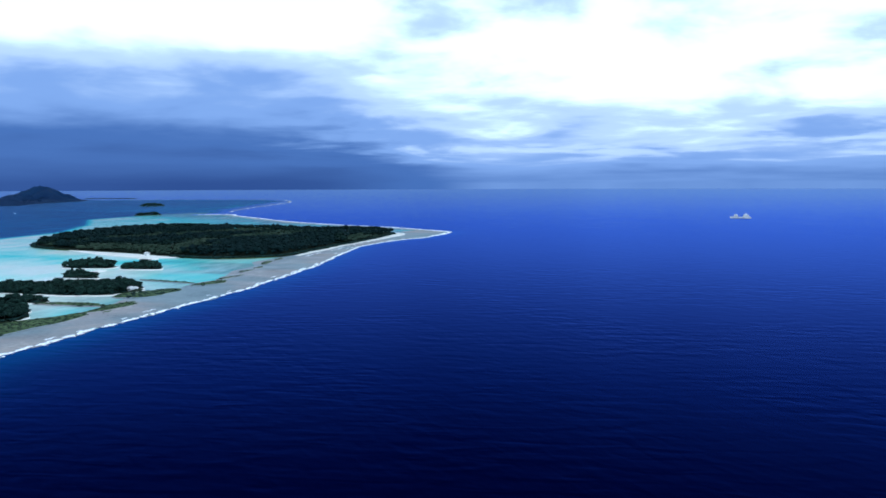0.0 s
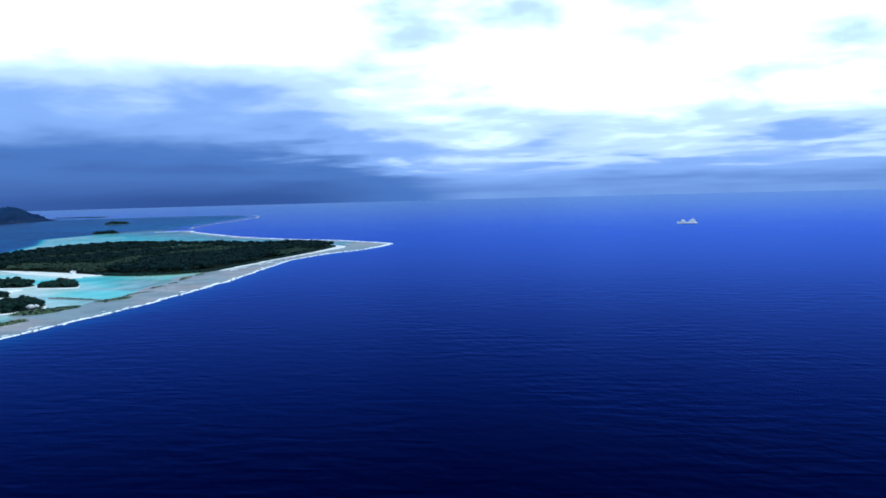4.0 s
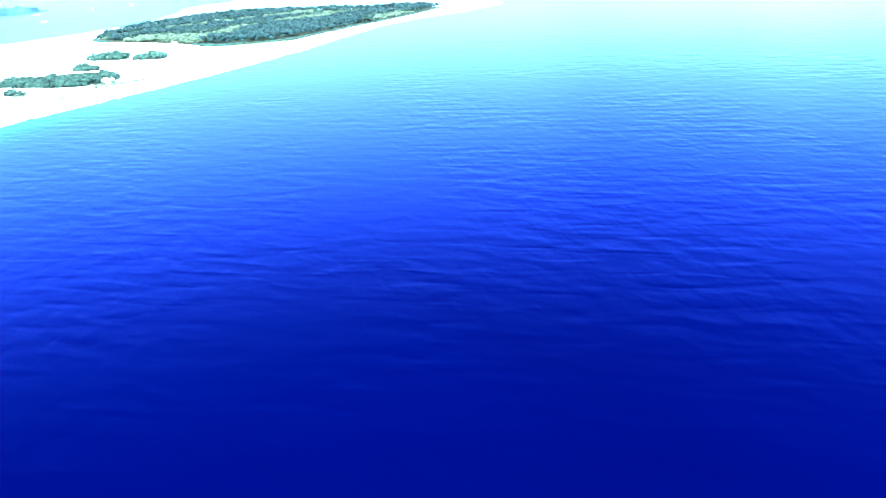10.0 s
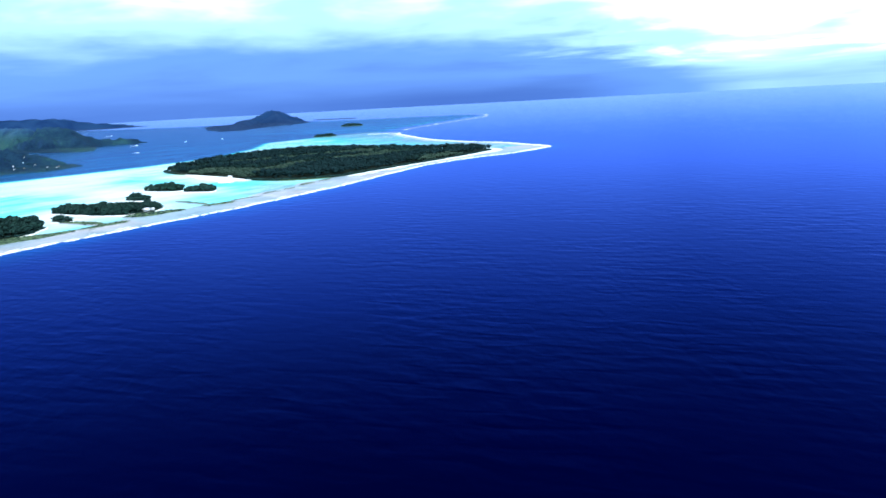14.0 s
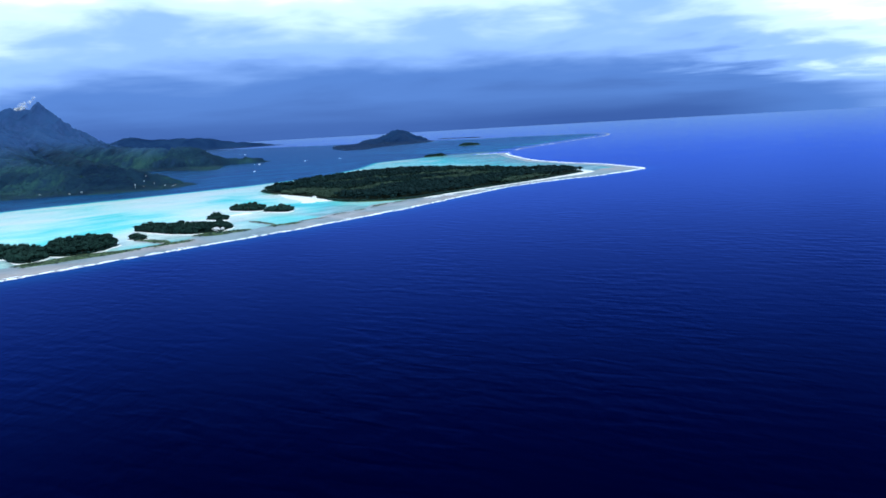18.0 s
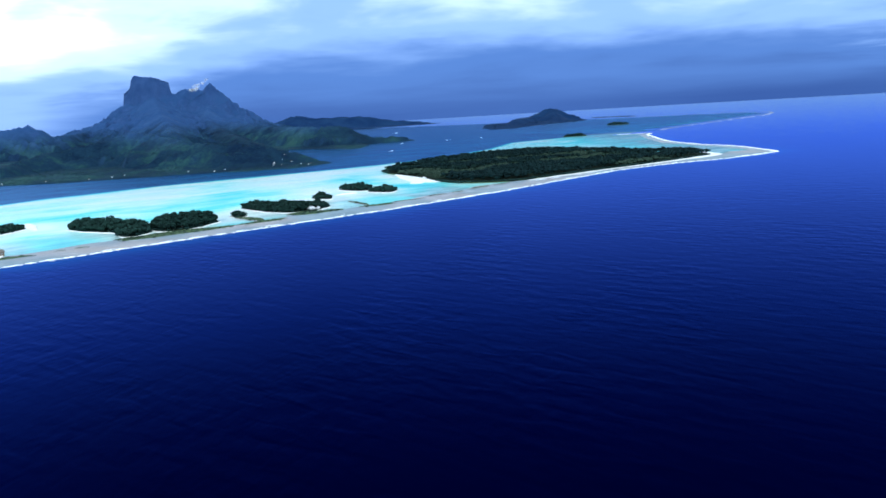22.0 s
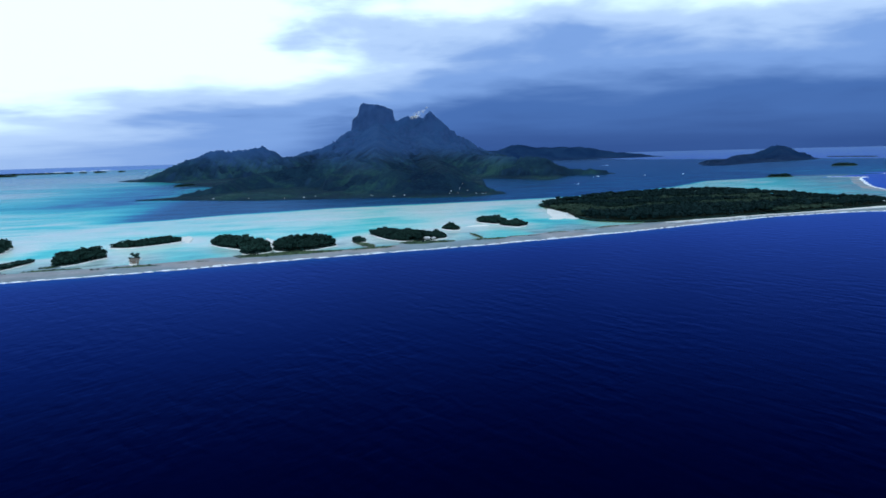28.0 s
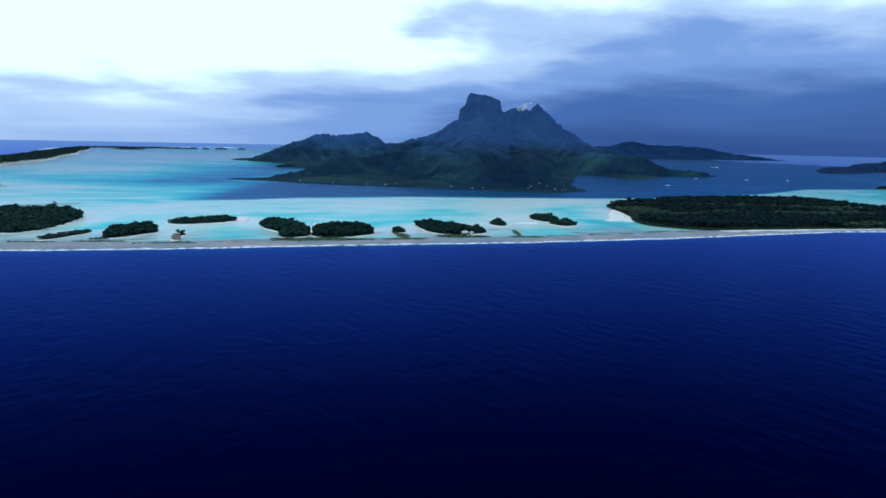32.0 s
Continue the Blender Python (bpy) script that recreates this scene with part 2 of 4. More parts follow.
LEAF = leaf_material("dark broadleaf foliage", (0.003, 0.009, 0.008), (0.020, 0.042, 0.031))
LEAF_DARK = leaf_material("deep green palm stands", (0.0015, 0.005, 0.007), (0.009, 0.021, 0.020), 0.08, 0.35)
LEAF_MIX = leaf_material("mixed island foliage", (0.003, 0.010, 0.009), (0.017, 0.033, 0.024), 0.06, 0.3)
LEAF_OLIVE = leaf_material("olive scrub foliage", (0.012, 0.025, 0.016), (0.050, 0.070, 0.044), 0.06, 0.25)
# dark end leans blue: haze over the hills is painted into the leaves
LEAF_HILL = leaf_material("hillside foliage tinted for haze", (0.008, 0.020, 0.034), (0.028, 0.062, 0.052), 0.022, 0.12)
# blue of the distance put into the leaf colour in place of haze
LEAF_FAR = leaf_material("far island foliage with blue haze", (0.006, 0.018, 0.054), (0.012, 0.030, 0.070), 0.01, 0.1)
PALM = leaf_material("palm fronds", (0.004, 0.012, 0.014), (0.022, 0.045, 0.036))
BARK = plain("grey bark", (0.09, 0.075, 0.06), 0.9, 4.0)
WHITE = plain("white paint", (0.86, 0.86, 0.84), 0.4, 0.8, 0.1)
ROOF = plain("pale metal roof", (0.62, 0.60, 0.56), 0.5, 1.2)
WALL = plain("cream rendered wall", (0.70, 0.67, 0.60), 0.8, 1.2)
TIMBER = plain("weathered timber", (0.22, 0.17, 0.12), 0.85, 3.0)
THATCH = plain("dry thatch", (0.17, 0.14, 0.105), 0.95, 5.0, 0.4)
DARK = plain("dark glass", (0.03, 0.04, 0.05), 0.2, 1.0)


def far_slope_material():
    """Wooded slopes of the islands across the lagoon, their distance haze painted in as blue."""
    m, n = material("far island slopes with blue haze")
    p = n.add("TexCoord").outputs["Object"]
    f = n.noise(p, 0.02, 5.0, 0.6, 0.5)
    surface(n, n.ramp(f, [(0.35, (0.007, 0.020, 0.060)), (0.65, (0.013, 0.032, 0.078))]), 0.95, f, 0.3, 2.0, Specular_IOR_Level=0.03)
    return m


def hill_material():
    """Steep volcanic slopes: forest, paler grass on the spurs, bare rock on the cliffs; blue haze is painted into the
    colours.
    """
    m, n = material("forested volcanic slope with blue haze")
    p = n.add("TexCoord").outputs["Object"]
    big = n.noise(p, 0.012, 5.0, 0.6, 0.6)
    mid = n.noise(p, 0.07, 5.0, 0.65, 0.3)
    fine = n.noise(p, 0.45, 4.0, 0.6)
    f = n.math("ADD", n.math("MULTIPLY", big, 0.5), n.math("ADD", n.math("MULTIPLY", mid, 0.3), n.math("MULTIPLY", fine, 0.2)), True)
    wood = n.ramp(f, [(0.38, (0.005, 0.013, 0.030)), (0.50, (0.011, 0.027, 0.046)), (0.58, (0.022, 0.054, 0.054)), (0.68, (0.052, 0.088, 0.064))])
    # higher up: thin scrub over basalt, tinted blue-grey to stand in for haze
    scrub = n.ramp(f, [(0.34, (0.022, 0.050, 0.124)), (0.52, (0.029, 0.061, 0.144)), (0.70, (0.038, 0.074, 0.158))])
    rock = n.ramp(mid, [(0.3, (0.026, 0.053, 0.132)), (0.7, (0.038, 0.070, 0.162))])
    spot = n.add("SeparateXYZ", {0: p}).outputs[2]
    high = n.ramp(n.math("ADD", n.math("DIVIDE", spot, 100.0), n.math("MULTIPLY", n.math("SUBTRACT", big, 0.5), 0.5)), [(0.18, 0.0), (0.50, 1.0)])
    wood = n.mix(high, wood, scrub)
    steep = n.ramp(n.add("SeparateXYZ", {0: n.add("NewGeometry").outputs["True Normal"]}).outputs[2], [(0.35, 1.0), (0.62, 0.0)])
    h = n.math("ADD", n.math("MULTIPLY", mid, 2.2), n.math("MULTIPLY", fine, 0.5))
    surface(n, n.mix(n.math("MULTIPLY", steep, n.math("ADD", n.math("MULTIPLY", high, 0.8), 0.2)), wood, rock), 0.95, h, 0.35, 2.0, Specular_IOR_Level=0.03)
    return m


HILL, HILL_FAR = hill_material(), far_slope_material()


# ---- building helpers ----
def mesh_of(name, verts, faces, mats, smooth=False, picks=None):
    me = bpy.data.meshes.new(name)
    me.from_pydata([tuple(v) for v in verts], [], [tuple(int(i) for i in f) for f in faces])
    for mt in mats if isinstance(mats, (list, tuple)) else [mats]:
        me.materials.append(mt)
    if picks is not None:
        me.polygons.foreach_set("material_index", np.asarray(picks, dtype=np.int32))
    if smooth:
        me.polygons.foreach_set("use_smooth", np.ones(len(me.polygons), dtype=bool))
    me.update()
    return me


def part(name, bm, mat, parent, label=""):
    me = bpy.data.meshes.new(name)
    bm.to_mesh(me)
    bm.free()
    me.materials.append(mat)
    ob = new(name, me)
    ob.parent = parent
    return tagged(ob, label)


def part_mesh(name, me, parent, label="", kind=""):
    ob = new(name, me)
    ob.parent = parent
    return tagged(ob, label, kind=kind)


def empty(name, m, label, category, group="", kind=""):
    ob = new(name)
    ob.empty_display_size = 1.0
    ob.matrix_basis = m
    return tagged(ob, label, category, group, kind)


def box(bm, x0, x1, y0, y1, z0, z1, bevel=0.0, taper=0.0):
    v = [bm.verts.new((x, y, z)) for z, t in ((z0, 0.0), (z1, taper)) for x, y in ((x0 + t, y0 + t), (x1 - t, y0 + t), (x1 - t, y1 - t), (x0 + t, y1 - t))]
    fs = [bm.faces.new([v[i] for i in f]) for f in ((3, 2, 1, 0), (4, 5, 6, 7), (0, 1, 5, 4), (1, 2, 6, 5), (2, 3, 7, 6), (3, 0, 4, 7))]
    if bevel:
        es = list({e for f in fs for e in f.edges})
        bmesh.ops.bevel(bm, geom=es, offset=bevel, segments=1, affect="EDGES")
    return bm


def tube(bm, path, radii, sides=6):
    rings = []
    for i, (p, r) in enumerate(zip(path, radii)):
        p = Vector(p)
        a = Vector(path[min(i + 1, len(path) - 1)]) - Vector(path[max(i - 1, 0)])
        q = a.to_track_quat("Z", "Y")
        rings.append([bm.verts.new(p + q @ Vector((r * math.cos(2 * math.pi * k / sides), r * math.sin(2 * math.pi * k / sides), 0))) for k in range(sides)])
    for a, b in zip(rings, rings[1:]):
        for k in range(sides):
            bm.faces.new((a[k], a[(k + 1) % sides], b[(k + 1) % sides], b[k]))
    bm.faces.new(rings[0][::-1])
    bm.faces.new(rings[-1])
    return bm


def spline(points, step):
    """A smooth line through the points, with a place about every step metres."""
    p = [np.array(q, dtype=float) for q in points]
    p = [2 * p[0] - p[1]] + p + [2 * p[-1] - p[-2]]
    out = []
    for a, b, c, d in zip(p, p[1:], p[2:], p[3:]):
        m = max(2, int(np.linalg.norm(c - b) / step))
        for t in np.linspace(0, 1, m, endpoint=False):
            out.append(0.5 * (2 * b + (c - a) * t + (2 * a - 5 * b + 4 * c - d) * t * t + (3 * b - a - 3 * c + d) * t ** 3))
    out.append(p[-2])
    return np.array(out)


def inside(poly, xs, ys):
    """Which of the places lie inside the closed line."""
    hit = np.zeros(xs.shape, dtype=bool)
    for (x0, y0), (x1, y1) in zip(poly, np.roll(poly, -1, axis=0)):
        if y0 == y1:
            continue
        hit ^= ((ys < y0) != (ys < y1)) & (xs < x0 + (ys - y0) * (x1 - x0) / (y1 - y0))
    return hit


def away(line, xs, ys):
    """Distance of the places from the points of a line."""
    d = np.full(xs.shape, 1e9)
    for x, y in line:
        d = np.minimum(d, (xs - x) ** 2 + (ys - y) ** 2)
    return np.sqrt(d)


def lumps(xs, ys, size, octaves=4, seed=0.0):
    """Cheap smooth noise about 0, for whole arrays of places."""
    out, amp = np.zeros(xs.shape), 1.0
    rng = np.random.RandomState(int(seed * 10) + 7)
    for o in range(octaves):
        for _ in range(4):
            a, ph = rng.uniform(0, 2 * np.pi), rng.uniform(0, 2 * np.pi)
            k = 2 * np.pi / (size * rng.uniform(0.7, 1.4))
            out += amp * np.sin(k * (xs * np.cos(a) + ys * np.sin(a)) + ph + 1.3 * np.sin(k * 0.6 * (ys * np.cos(a) - xs * np.sin(a)) + ph * 2)) / 4
        amp, size = amp * 0.5, size * 0.47
    return out


def fast_mesh(name, verts, quads, mats, picks=None, smooth=False):
    """A mesh from arrays of places and of four-cornered faces."""
    me = bpy.data.meshes.new(name)
    verts, quads = np.asarray(verts, dtype=np.float32), np.asarray(quads, dtype=np.int32)
    me.vertices.add(len(verts))
    me.vertices.foreach_set("co", verts.ravel())
    me.loops.add(quads.size)
    me.loops.foreach_set("vertex_index", quads.ravel())
    me.polygons.add(len(quads))
    me.polygons.foreach_set("loop_start", np.arange(0, quads.size, quads.shape[1], dtype=np.int32))
    for mt in mats if isinstance(mats, (list, tuple)) else [mats]:
        me.materials.append(mt)
    if picks is not None:
        me.polygons.foreach_set("material_index", np.asarray(picks, dtype=np.int32))
    if smooth:
        me.polygons.foreach_set("use_smooth", np.ones(len(quads), dtype=bool))
    me.update(calc_edges=True)
    me.validate()
    return me


# ---- sea, reef and lagoon ----
def sea_sheet():
    """A round sheet out to the horizon, finer where it meets the reef."""
    rings = np.concatenate([[0.5], np.geomspace(20, 250, 12), np.arange(258, 900, 7.0), np.geomspace(920, 4960, 16)])
    n = 540
    t = np.linspace(0, 2 * np.pi, n, endpoint=False)
    X, Y = (rings[:, None] * np.cos(t)).ravel(), (rings[:, None] * np.sin(t)).ravel()
    i, k = np.meshgrid(np.arange(len(rings) - 1), np.arange(n), indexing="ij")
    a, b = (i * n + k).ravel(), (i * n + (k + 1) % n).ravel()
    quads = np.stack([a, a + n, b + n, b], 1)
    verts = np.stack([X, Y, np.zeros(len(X))], 1)
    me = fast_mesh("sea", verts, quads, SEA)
    shoal = np.zeros(len(X))
    near = (np.abs(X) < 620) & (Y > 200) & (Y < 960)
    d = away(near_line[::2], X[near], Y[near])
    shoal[near] = np.exp(-np.maximum(d - 2, 0) / (7 + 2.5 * lumps(X[near], Y[near], 30, 2, 4.0)))
    me.attributes.new("shoal", "FLOAT", "POINT").data.foreach_set("value", shoal.astype(np.float32))
    tagged(new("sea", me), "deep blue open sea with low wind ripples", "sea", kind="structure")


# outer edge of the barrier reef, from the near west end round the point to the pass
REEF_NEAR = [(-420, 300), (-290, 272), (-220, 280), (-156, 294), (-100, 308), (-40, 328), (22, 346), (57, 359), (105, 378), (150, 400), (202, 423),
             (248, 431), (278, 430), (326, 440), (341, 448), (352, 470), (374, 520), (388, 580), (415, 651), (470, 744), (505, 800), (525, 822), (500, 850)]
# the reef beyond the pass, out to its far corner and back
REEF_FAR = [(590, 885), (625, 912), (704, 964), (884, 1074), (1050, 1178), (1170, 1290), (1215, 1370), (1180, 1480), (1080, 1640)]
REEF_WEST = [(-420, 300), (-560, 520), (-640, 850), (-690, 1190), (-800, 1600), (-1000, 2100), (-1080, 2500), (-960, 2900), (-780, 3150)]
near_line, far_line, west_line = spline(REEF_NEAR, 4), spline(REEF_FAR, 9), spline(REEF_WEST, 12)
RING = np.concatenate([near_line[::3], far_line, np.array([(900, 2100), (700, 3000), (0, 3500)]), west_line[::-1][:-1]])
SHELF = np.array([(-166, 545), (-133, 558), (-100, 590), (-71, 600), (-30, 619), (5, 626), (52, 634), (90, 640), (130, 650), (160, 662), (215, 690), (290, 760), (360, 850), (470, 890), (560, 880)], dtype=float)

# wooded islets behind the reef: the edge of the trees, and their height
ISLETS = {}


def islet(key, tall, *edge):
    """Keep the outline of an islet: a smooth closed line through a few corners of its shore."""
    line = spline(list(edge) + [edge[0]], 1.6)[:-1]
    t = np.arange(len(line))
    mid = line.mean(axis=0)
    ISLETS[key] = (tall, mid + (line - mid) * (1 + 0.025 * np.sin(t * 0.9) + 0.02 * np.sin(t * 2.3 + len(edge)))[:, None])


islet("west_pair", 4.5, (-86, 394), (-81, 382), (-74, 372), (-69, 364), (-68, 350), (-61, 349), (-57, 358), (-60, 374), (-66, 385), (-74, 396), (-82, 400))
islet("east_pair", 4.6, (-57, 366), (-55, 355), (-48, 352), (-41, 354), (-34, 362), (-30, 370), (-33, 379), (-44, 382), (-54, 376))
islet("long", 3.3, (-14, 411), (-11, 398), (-7, 383), (-1, 374), (8, 372), (15, 376), (19, 384), (14, 395), (4, 406), (-6, 415))
islet("spot", 3.0, (23, 427), (25, 418), (29, 415), (32, 422), (27, 430))
islet("twin_west", 3.9, (47, 460), (49, 449), (54, 441), (60, 443), (60, 452), (53, 462))
islet("twin_east", 3.3, (54, 434), (57, 425), (61, 420), (67, 426), (66, 434), (58, 438))
islet("knoll", 2.9, (-24, 383), (-22, 376), (-18, 376), (-17, 382), (-21, 386))
islet("green_bar", 3.2, (-130, 396), (-122, 392), (-112, 399), (-103, 411), (-104, 419), (-112, 415), (-122, 406))
islet("hump", 4.3, (-136, 335), (-131, 335), (-126, 346), (-122, 358), (-125, 366), (-133, 366), (-140, 354))
islet("jetty_islet", 4.4, (-188, 340), (-177, 344), (-172, 357), (-172, 378), (-175, 400), (-180, 420), (-196, 438), (-222, 440), (-240, 420), (-238, 380), (-212, 350))
islet("scrub_bar", 2.0, (-158, 325), (-153, 326), (-148, 348), (-149, 356), (-154, 352), (-157, 338))
islet("hut_clump", 3.4, (-112, 349), (-109, 346), (-107, 350), (-109, 354))


def islet_outline(c, a, b, turn, wob, seed, n=40, grow=0.0):
    t = np.linspace(0, 2 * np.pi, n, endpoint=False)
    r = 1 + wob * (np.sin(3 * t + seed) * 0.5 + np.sin(5 * t + 2.1 * seed) * 0.3 + np.sin(9 * t + 3.7 * seed) * 0.15)
    x, y = (a + grow) * r * np.cos(t), (b + grow) * r * np.sin(t)
    q = radians(turn)
    return np.stack([c[0] + x * np.cos(q) - y * np.sin(q), c[1] + x * np.sin(q) + y * np.cos(q)], 1)


# the large wooded islet at the corner of the reef
BIG = spline([(107, 545), (108, 520), (107, 487), (104, 458), (109, 430), (128, 418), (158, 424), (203, 436), (255, 450), (300, 467), (306, 478), (300, 520), (296, 560), (288, 610), (268, 655),
              (225, 650), (185, 630), (140, 605), (112, 570)], 6)
outlines = {k: line for k, (tall, line) in ISLETS.items()}

sea_sheet()


def lagoon_sheet():
    def lines(lo, hi, a, b, fine, coarse):
        left = np.arange(lo, a, coarse)
        return np.concatenate([left, np.arange(a, b, fine), np.arange(b, hi + coarse, coarse)])

    xs, ys = lines(-1100, 1260, -280, 540, 6.0, 28.0), lines(260, 3520, 280, 900, 6.0, 36.0)
    X, Y = np.meshgrid(xs, ys)
    ok = inside(RING, X, Y)
    # depth: shallow behind the reef and the islets, a sharp drop-off into the basin
    dr = np.minimum(away(near_line[::3], X, Y), away(far_line[::2], X, Y))
    edge = np.interp(X, SHELF[:, 0], SHELF[:, 1])
    over = Y - edge
    depth = 0.31 - 0.22 * np.clip((dr - 30) / 150, 0, 1)
    basin = np.clip(over / 14 + 0.5, 0, 1)
    west = np.clip((-150 - X) / 60, 0, 1)
    depth = depth * (1 - basin * (1 - west)) + 0.86 * basin * (1 - west)
    # west of the drop-off the lagoon deepens slowly in bands
    slow = 0.05 + 0.14 * np.clip((Y - 560) / 200, 0, 1) + 0.22 * np.clip((X + 480) / 300, 0, 1) * np.clip((Y - 600) / 160, 0, 1) + 0.10 * lumps(X, Y * 0.8, 260, 3, 1.0)
    slow -= 0.20 * np.exp(-((Y - 660 + 0.12 * (X + 300)) / 60) ** 2) + 0.16 * np.exp(-((Y - 980 + 0.3 * (X + 300)) / 110) ** 2) + 0.18 * np.exp(-((Y - 1700) / 400) ** 2)
    depth = np.where(west > 0, depth * (1 - west) + np.clip(slow, 0.03, 0.8) * west, depth)
    deepw = np.exp(-(((X + 210) / 95) ** 2 + ((Y - 1000) / 480) ** 2))
    depth = np.clip(depth + 0.35 * deepw * west, 0, 1)
    # the far reef corner stands in wide shallows
    far = np.clip(1.1 - away(far_line[::2], X, Y) / 330, 0, 1)
    depth = np.where(X > 520, depth * (1 - far) + 0.62 * far, depth)
    for o in list(outlines.values()):
        depth -= 0.26 * np.clip(1 - away(o[::3], X, Y) / 19, 0, 1)
    depth -= 0.25 * np.clip(1 - away(BIG[3:12], X, Y) / 30, 0, 1)
    depth += 0.11 * lumps(X, Y * 0.5, 70, 4, 2.0) * (1 - basin)
    idx = np.arange(X.size).reshape(X.shape)
    keep = ok[:-1, :-1] & ok[1:, :-1] & ok[:-1, 1:] & ok[1:, 1:]
    quads = np.stack([idx[:-1, :-1], idx[:-1, 1:], idx[1:, 1:], idx[1:, :-1]], -1)[keep]
    used = np.unique(quads)
    back = np.zeros(X.size, dtype=int)
    back[used] = np.arange(len(used))
    verts = np.stack([X.ravel()[used], Y.ravel()[used], np.full(len(used), 0.06)], 1)
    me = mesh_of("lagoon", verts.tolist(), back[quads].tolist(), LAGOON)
    at = me.attributes.new("depth", "FLOAT", "POINT")
    at.data.foreach_set("value", np.clip(depth.ravel()[used], 0, 1).astype(np.float32))
    at = me.attributes.new("rubble", "FLOAT", "POINT")
    at.data.foreach_set("value", np.clip(1.0 - (away(near_line[::2], X, Y) - 28) / 50, 0, 0.9).ravel()[used].astype(np.float32))
    tagged(new("lagoon", me), "turquoise lagoon over pale sand with a dark blue basin", "lagoon", kind="structure")


lagoon_sheet()


def normals_of(line):
    d = np.gradient(line, axis=0)
    d /= np.linalg.norm(d, axis=1)[:, None]
    return np.stack([-d[:, 1], d[:, 0]], 1)


def reef_flat(name, line, widths, inward, label, mat=REEF, lift=0.0, category="reef"):
    """A strip of coral rubble along the edge of the reef, with an uneven inner side."""
    nrm = normals_of(line) * inward
    s = np.cumsum(np.r_[0, np.linalg.norm(np.diff(line, axis=0), axis=1)])
    w = widths(line[:, 0], line[:, 1]) * (1 + 0.10 * np.sin(s / 17) + 0.08 * np.sin(s / 6.3 + 1))
    cuts = [(-0.02, 0.02), (0.1, 0.11), (0.35, 0.13), (0.7, 0.12), (1.0, 0.075)]
    verts, faces, m = [], [], len(cuts)
    for i in range(len(line)):
        out = 0.7 * math.sin(s[i] / 5.1) + 0.5 * math.sin(s[i] / 2.3 + 1)
        for f, z in cuts:
            q = line[i] + nrm[i] * (f * w[i] + out * (1 - f))
            verts.append((q[0], q[1], z + lift * (1 - f)))
    for i in range(len(line) - 1):
        for k in range(m - 1):
            a = i * m + k
            faces.append((a, a + 1, a + m + 1, a + m) if inward < 0 else (a, a + m, a + m + 1, a + 1))
    tagged(new(name, mesh_of(name, verts, faces, mat, True)), label, category, kind="structure")


reef_flat("reef_flat", near_line, lambda x, y: np.where(x < 60, 25 - 0.02 * (x + 160), 26) + np.where(x > 300, 4, 0) - np.where(y > 470, 20, 0), 1.0, "grey-brown coral rubble flat along the barrier reef")
reef_flat("reef_flat_far", far_line, lambda x, y: 4.5 + 0 * x, 1.0, "distant coral flat beyond the pass")


def surf(name, line, nrm_sign, label, gap, width, tall, step=1.5, seed=3, runs=(3, 17), wander=1.7):
    """Breakers: a broken row of low, lumpy ridges of white water."""
    rng = np.random.RandomState(seed)
    s = np.r_[0, np.cumsum(np.linalg.norm(np.diff(line, axis=0), axis=1))]
    nrm = normals_of(line) * nrm_sign
    verts, faces, at = [], [], 0.0
    while at < s[-1] - 4:
        run = rng.uniform(*runs) * step / 1.5
        shift, wide = rng.uniform(-wander, wander * 0.6), width * rng.uniform(0.55, 1.25)
        n = max(4, int(run / step))
        base = len(verts)
        for i in range(n + 1):
            a = min(at + run * i / n, s[-1])
            p = np.array([np.interp(a, s, line[:, 0]), np.interp(a, s, line[:, 1])])
            q = np.array([np.interp(a, s, nrm[:, 0]), np.interp(a, s, nrm[:, 1])])
            f = math.sin(math.pi * (i + 0.15) / (n + 0.3)) ** 0.5
            w, j = wide * f * rng.uniform(0.6, 1.3), shift + rng.uniform(-0.5, 0.5)
            for u, z in ((-0.5, 0.02), (-0.2, tall * 0.8), (0.1, tall), (0.5, 0.15)):
                z = z if u in (-0.5,) else z * f * rng.uniform(0.6, 1.2)
                verts.append((*(p + q * (j + u * w)), 0.03 + max(z, 0.02)))
        for i in range(n):
            for k in range(3):
                a = base + i * 4 + k
                faces.append((a, a + 4, a + 5, a + 1))
        at += run + rng.exponential(gap)
    tagged(new(name, fast_mesh(name, verts, faces, FOAM)), label, "surf", kind="stuff")


surf("surf", near_line, 1.0, "broken white line of surf along the reef edge", 0.4, 1.0, 0.36, 0.5, 3, (3, 26), 0.75)
surf("surf_scatter", near_line, 1.0, "scattered small patches of white water by the reef edge", 5.0, 0.4, 0.22, 0.45, 4, (2, 8), 1.5)
surf("surf_second", near_line + normals_of(near_line) * 3.2, 1.0, "thin second line of white water on the reef", 30.0, 0.6, 0.2, 0.8, 5)
tip_line = near_line[near_line[:, 0] > 290]
surf("surf_point", tip_line + normals_of(tip_line) * 1.2, 1.0, "strong white surf round the point of the reef", 1.5, 1.7, 0.4, 0.8, 7, (5, 30), 0.5)
shore = spline([(136, 414), (166, 423), (212, 438), (262, 452), (302, 465), (311, 478), (313, 500), (309, 530)], 4)
reef_flat("beach", shore + normals_of(shore) * 1.5, lambda x, y: 2.5 + 6.0 * np.clip((x - 150) / 150, 0, 1), -1.0, "white coral sand beach on the seaward side of the wooded islet", SAND, 0.3, "beach")
surf("surf_beach", shore - normals_of(shore) * 4.5, -1.0, "thin white wash on the seaward beach of the wooded islet", 2.0, 1.3, 0.25, 0.8, 6, (4, 22), 0.5)
